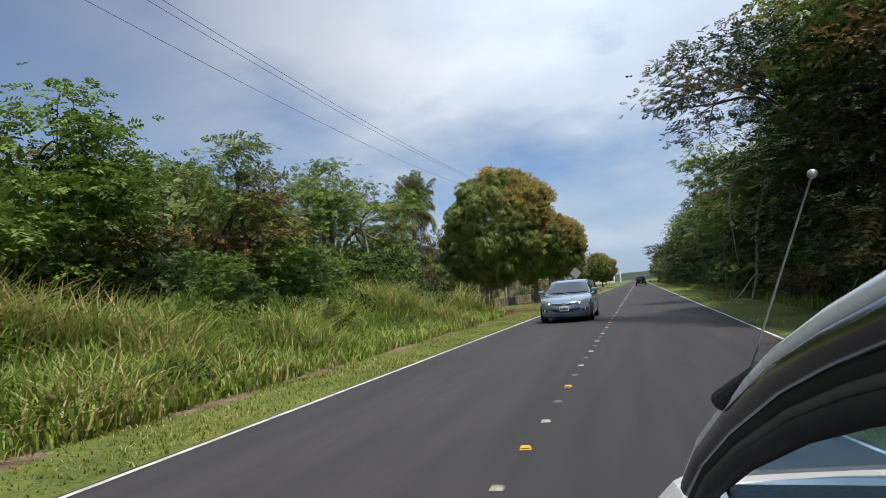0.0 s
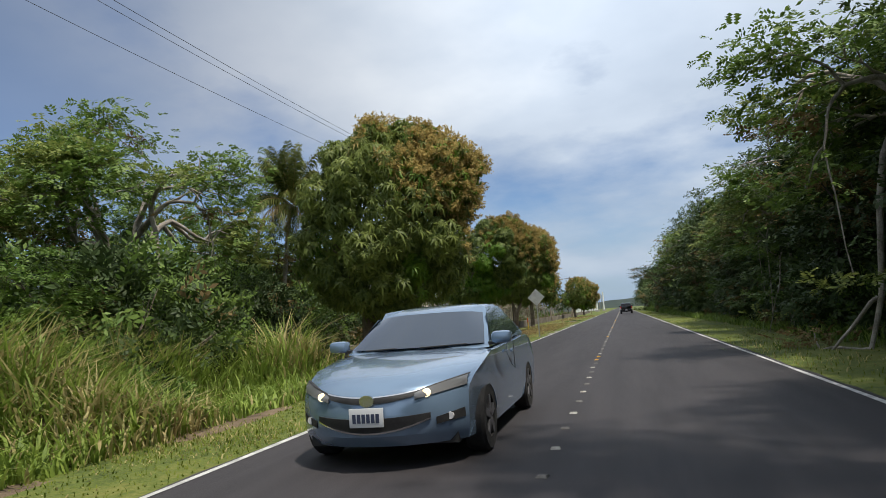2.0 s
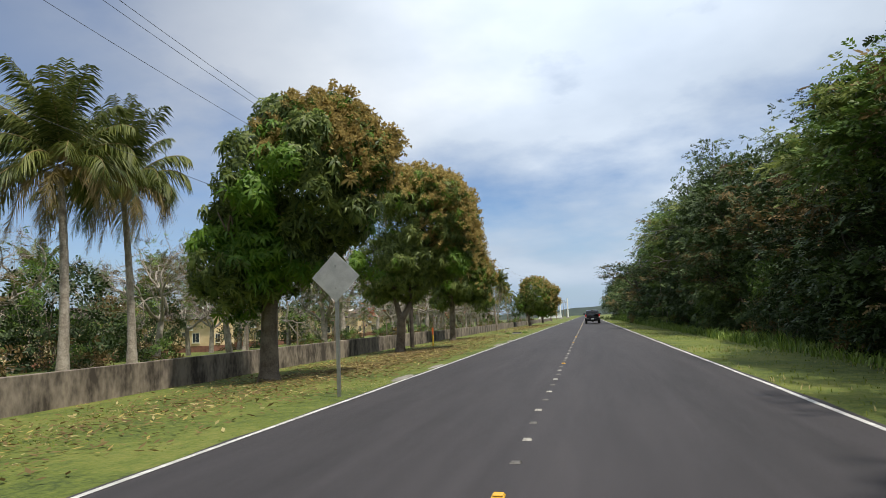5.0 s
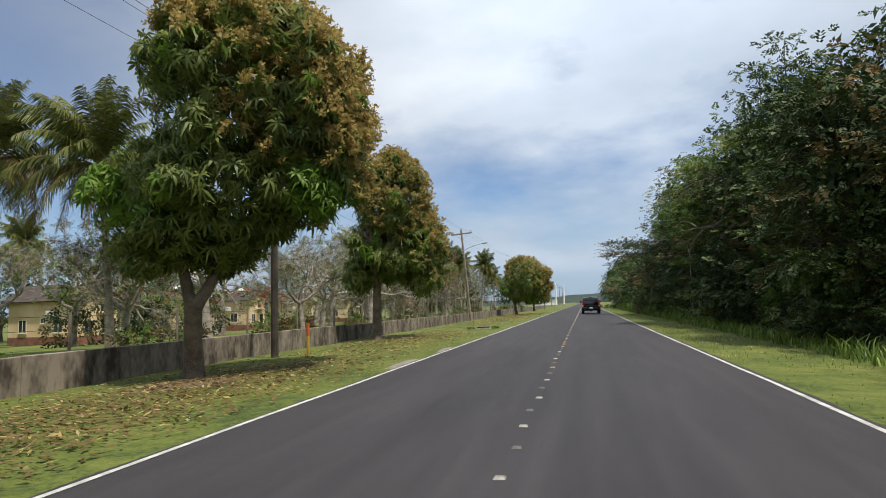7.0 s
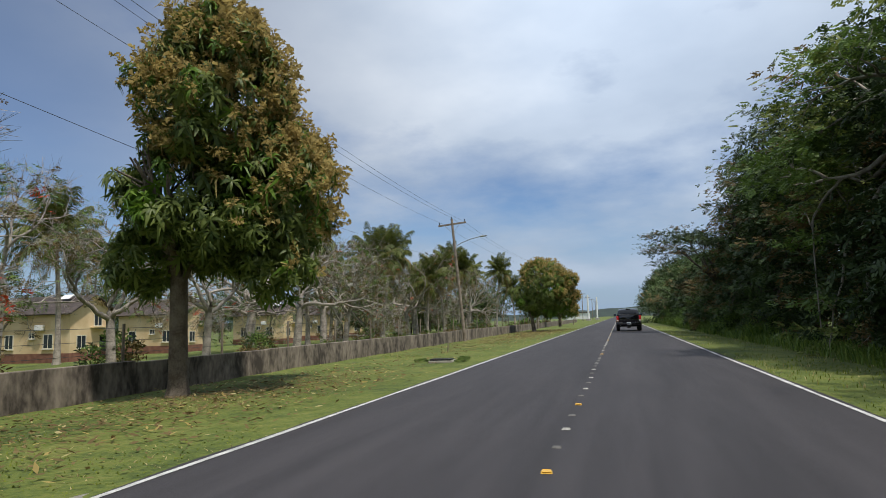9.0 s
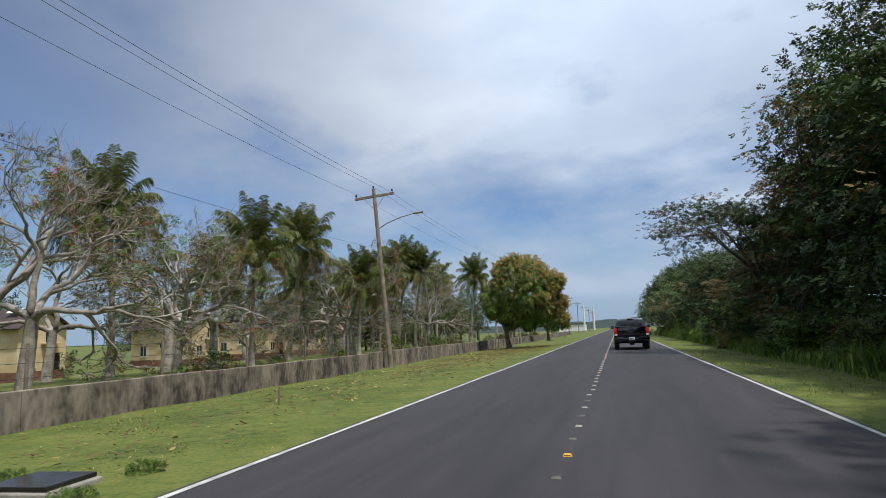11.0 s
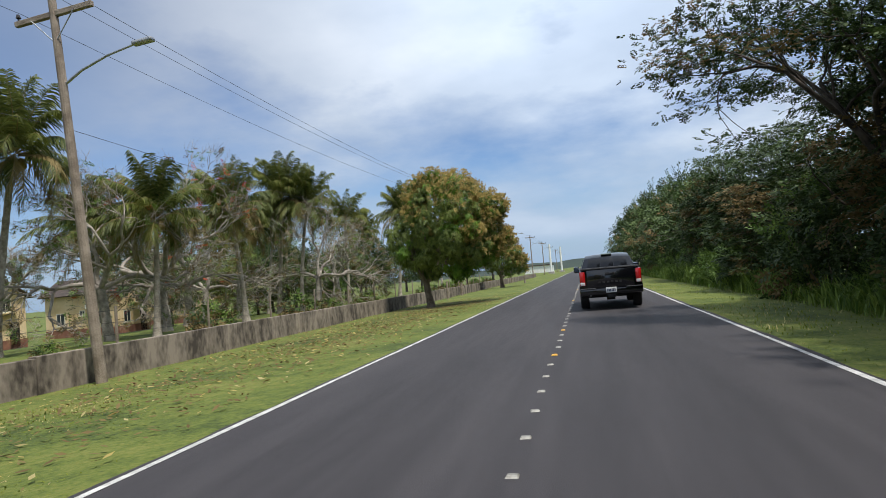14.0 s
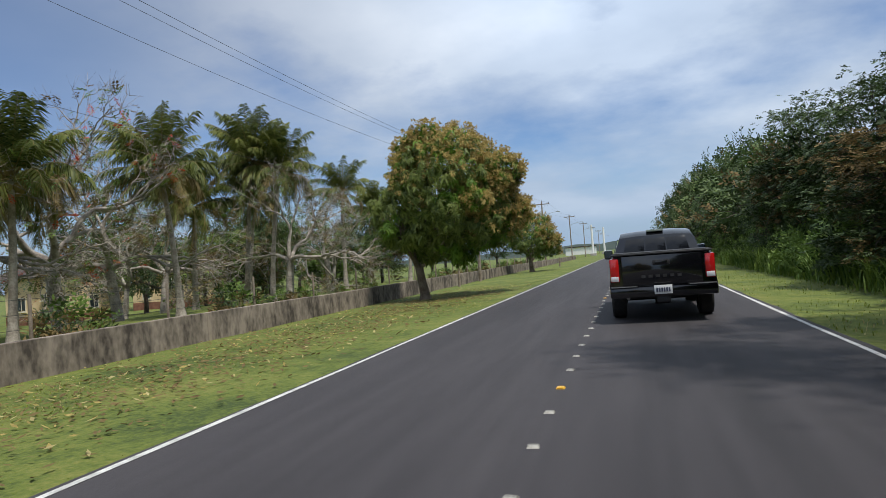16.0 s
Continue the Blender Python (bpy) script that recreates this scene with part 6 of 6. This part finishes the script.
        fl = panel("fog_recess", s * 0.56, s * 0.77, lambda k: 0.37 + 0.03 * k, lambda k: 0.43 + 0.05 * k, M_TRIM, root, 0.006)
        fx = s * 0.66
        part("fog_lamp", rod(bmesh.new(), (fx, face_y(fx, 0.42) - 0.012, 0.425), (fx, face_y(fx, 0.42) + 0.04, 0.425), 0.032, 0.032, 14), M_CLEAR, fl)
        mi = part("mirror", boxed(s * 0.93 - 0.11, 1.52, 0.96, s * 0.93 + 0.10, 1.68, 1.09, 0.04), M_SILVER, root)
        part("mirror_arm", boxed(s * 0.82 - 0.04, 1.56, 0.95, s * 0.82 + 0.04, 1.62, 0.985), M_TRIM, mi)
        wheel(root, s * 0.775, yf, r, 0.21, s), wheel(root, s * 0.775, yr, r, 0.21, s)
    # grille, lower intake with its chrome lip
    gr = panel("grille", -0.42, 0.42, lambda k: 0.575 + 0.055 * (2 * k - 1) ** 2, lambda k: 0.625 + 0.035 * (2 * k - 1) ** 2, M_TRIM, root, 0.008)
    panel("grille_bar", -0.42, 0.42, lambda k: 0.627 + 0.035 * (2 * k - 1) ** 2, lambda k: 0.637 + 0.035 * (2 * k - 1) ** 2, M_CHROME, gr, 0.011)
    bm = rod(bmesh.new(), (0, face_y(0, 0.61) - 0.03, 0.605), (0, face_y(0, 0.61), 0.605), 0.05, 0.05, 20)
    for v in bm.verts:
        v.co.x *= 1.35
    part("grille_badge", bm, M_CHROME, gr, "plain chrome oval badge")
    it = panel("lower_intake", -0.52, 0.52, lambda k: 0.335 + 0.10 * (2 * k - 1) ** 2, lambda k: 0.455 + 0.02 * (2 * k - 1) ** 2, M_TRIM, root, 0.007, n=20)
    panel("chrome_lip", -0.52, 0.52, lambda k: 0.322 + 0.10 * (2 * k - 1) ** 2, lambda k: 0.336 + 0.10 * (2 * k - 1) ** 2, M_CHROME, it, 0.012, n=20)
    plate(root, pose(0.0, -0.022, 0.47))
    for x0 in (-0.5, 0.1):
        part("wiper", rod(bmesh.new(), (x0, 1.31, 0.975), (x0 + 0.5, 1.36, 0.985), 0.008, 0.006, 6), M_TRIM, root)
    for s in (-1, 1):
        part("door_line", boxed(s * 0.876 - 0.004, 2.58, 0.35, s * 0.876 + 0.004, 2.59, 0.95), M_TRIM, root)
        part("door_handle", boxed(s * 0.885 - 0.015, 2.36, 0.82, s * 0.885 + 0.015, 2.52, 0.85, 0.006), M_SILVER, root)
    return root


sedan(-1.56, 21.9)


def own_car(x0, y0):
    """The white car at whose side the view begins: its left flank lies along x0, the foot of its windscreen at y0."""
    root = thing("white_car", "white car with a black-edged open door window and a radio aerial", "car", at=pose(x0, y0, 0))
    r, yf, yr = 0.28, 0.42, -1.85
    lower = [(1.0, 0.26), (1.08, 0.42), (1.04, 0.54), (0.9, 0.62), (0.5, 0.70), (0.1, 0.75), (-1.0, 0.78), (-2.2, 0.80), (-2.6, 0.78), (-2.65, 0.4), (-2.5, 0.25)]
    lower = lower[::-1]
    under = [(0.95, 0.2)] + [(yf + math.cos(a) * 0.33, 0.22 + math.sin(a) * 0.33) for a in np.linspace(0, math.pi, 9)] + [(yf - 0.36, 0.2), (yr + 0.36, 0.2)] + [(yr + math.cos(a) * 0.33, 0.22 + math.sin(a) * 0.33) for a in np.linspace(0, math.pi, 9)] + [(yr - 0.36, 0.2)]
    W2 = 0.82

    def bend(f, yy, z, h):
        nose = max(0.0, (yy - 0.2) / 0.9)
        return (W2 + f * h * (1 - 0.12 * nose ** 2), yy - 0.22 * nose * abs(f) ** 3, z - 0.12 * abs(f) ** 10 * (z > 0.5))

    part("body", loft(lower + under, lambda yy, z: 0.82 + 0.045 * max(0.0, min(1.0, yy / 0.3)), (-1, -0.985, -0.93, -0.8, -0.5, 0, 0.5, 0.8, 0.93, 0.985, 1), bend), M_CARWHITE, root)
    v, q = tube([[0.13, 0.1, 0.752], [0.135, 0.3, 0.728], [0.15, 0.5, 0.70], [0.19, 0.85, 0.63]], [0.006] * 4, 6)
    put("hood_seam", fast_mesh("hood_seam", v, q, [M_TRIM]), root)
    part("cabin_floor", boxed(0.12, -2.2, 0.80, 1.52, -0.15, 0.806), M_TRIM, root)
    for s in (0, 1):
        def side(p):
            return (p[0] if s == 0 else 2 * W2 - p[0], p[1], p[2])
        pil = [(0.06, 0.08, 0.735), (0.09, -0.10, 0.86), (0.13, -0.39, 1.00), (0.165, -0.72, 1.128), (0.19, -0.91, 1.19), (0.215, -1.1, 1.242), (0.24, -1.4, 1.30), (0.25, -1.9, 1.31), (0.20, -2.35, 1.12), (0.12, -2.55, 0.80)]
        for nm, mat, rad, dx, dz in (("pillar", M_CARWHITE, 0.017, 0.0, 0.024), ("pillar_cover", M_GLOSSY, 0.027, 0, -0.006), ("gasket", M_SEAL, 0.015, 0.002, -0.036), ("door_frame", M_GREYF, 0.011, 0.002, -0.053), ("inner_gasket", M_SEAL, 0.020, 0.010, -0.074)):
            v, q = tube([side((p[0] + dx, p[1] - (dz * -0.25), p[2] + dz)) for p in pil], [rad] * len(pil), 10)
            put(nm, fast_mesh(nm, v, q, [mat], smooth=True), root)
    # roof, windscreen
    bm = bmesh.new()
    rowv = []
    for yy, z in ((-1.08, 1.27), (-1.35, 1.325), (-1.65, 1.34), (-1.95, 1.33)):
        rowv.append([bm.verts.new((W2 + f * 0.57, yy, z + 0.045 * (1 - f * f))) for f in np.linspace(-1, 1, 9)])
    for a, b in zip(rowv[:-1], rowv[1:]):
        for i in range(8):
            bm.faces.new((a[i], a[i + 1], b[i + 1], b[i]))
    part("roof", bm, M_CARWHITE, root, smooth=True)
    bm = bmesh.new()
    rowv = []
    for yy, z, h in ((0.06, 0.76, 0.70), (-0.5, 1.03, 0.64), (-1.06, 1.26, 0.58)):
        rowv.append([bm.verts.new((W2 + f * h, yy + 0.1 * (1 - f * f), z)) for f in np.linspace(-1, 1, 9)])
    for a, b in zip(rowv[:-1], rowv[1:]):
        for i in range(8):
            bm.faces.new((a[i], a[i + 1], b[i + 1], b[i]))
    part("windscreen", bm, M_SCREEN, root, "blue-tinted windscreen", smooth=True)
    part("dashboard", boxed(0.2, -0.4, 0.72, 1.44, -0.1, 0.79, 0.02), M_TRIM, root)
    # aerial on the pillar
    ae = part("aerial_base", rod(bmesh.new(), (0.115, -0.36, 1.03), (0.155, -0.58, 1.115), 0.022, 0.014, 12), M_TRIM, root, "black aerial mount")
    part("mast", rod(bmesh.new(), (0.145, -0.52, 1.10), (0.22, -0.75, 1.40), 0.0022, 0.0014, 6), M_GALV, ae)
    r_ = bmesh.new()
    bmesh.ops.create_icosphere(r_, subdivisions=2, radius=0.007, matrix=Matrix.Translation((0.2205, -0.7515, 1.402)))
    part("tip", r_, M_GALV, ae)
    for s in (-1, 1):
        wheel(root, W2 + s * 0.72, yf, r, 0.18, s), wheel(root, W2 + s * 0.72, yr, r, 0.18, s)
    return root


M_SCREEN = glass("blue_tinted_screen", (0.17, 0.45, 0.80))
M_SCREEN.node_tree.nodes["Principled BSDF"].inputs["IOR"].default_value = 1.03
M_GREYF = paint("grey_door_frame", (0.045, 0.042, 0.042), 0.45)
M_GLOSSY = paint("glossy_black_cover", (0.006, 0.0065, 0.007), 0.2, 0.5)
M_SEAL = paint("black_rubber_seal", (0.005, 0.005, 0.005), 0.7)
own_car(0.90, 1.75)

# rounded panels shade smoothly, creases stay sharp
for ob in list(scene.objects):
    top = ob.parent.parent if ob.parent and ob.parent.parent else ob.parent
    if ob.type == "MESH" and top and top.name in ("pickup_truck", "sedan_car"):
        ob.data.polygons.foreach_set("use_smooth", np.ones(len(ob.data.polygons), bool))
        ob.data.set_sharp_from_angle(angle=radians(32))
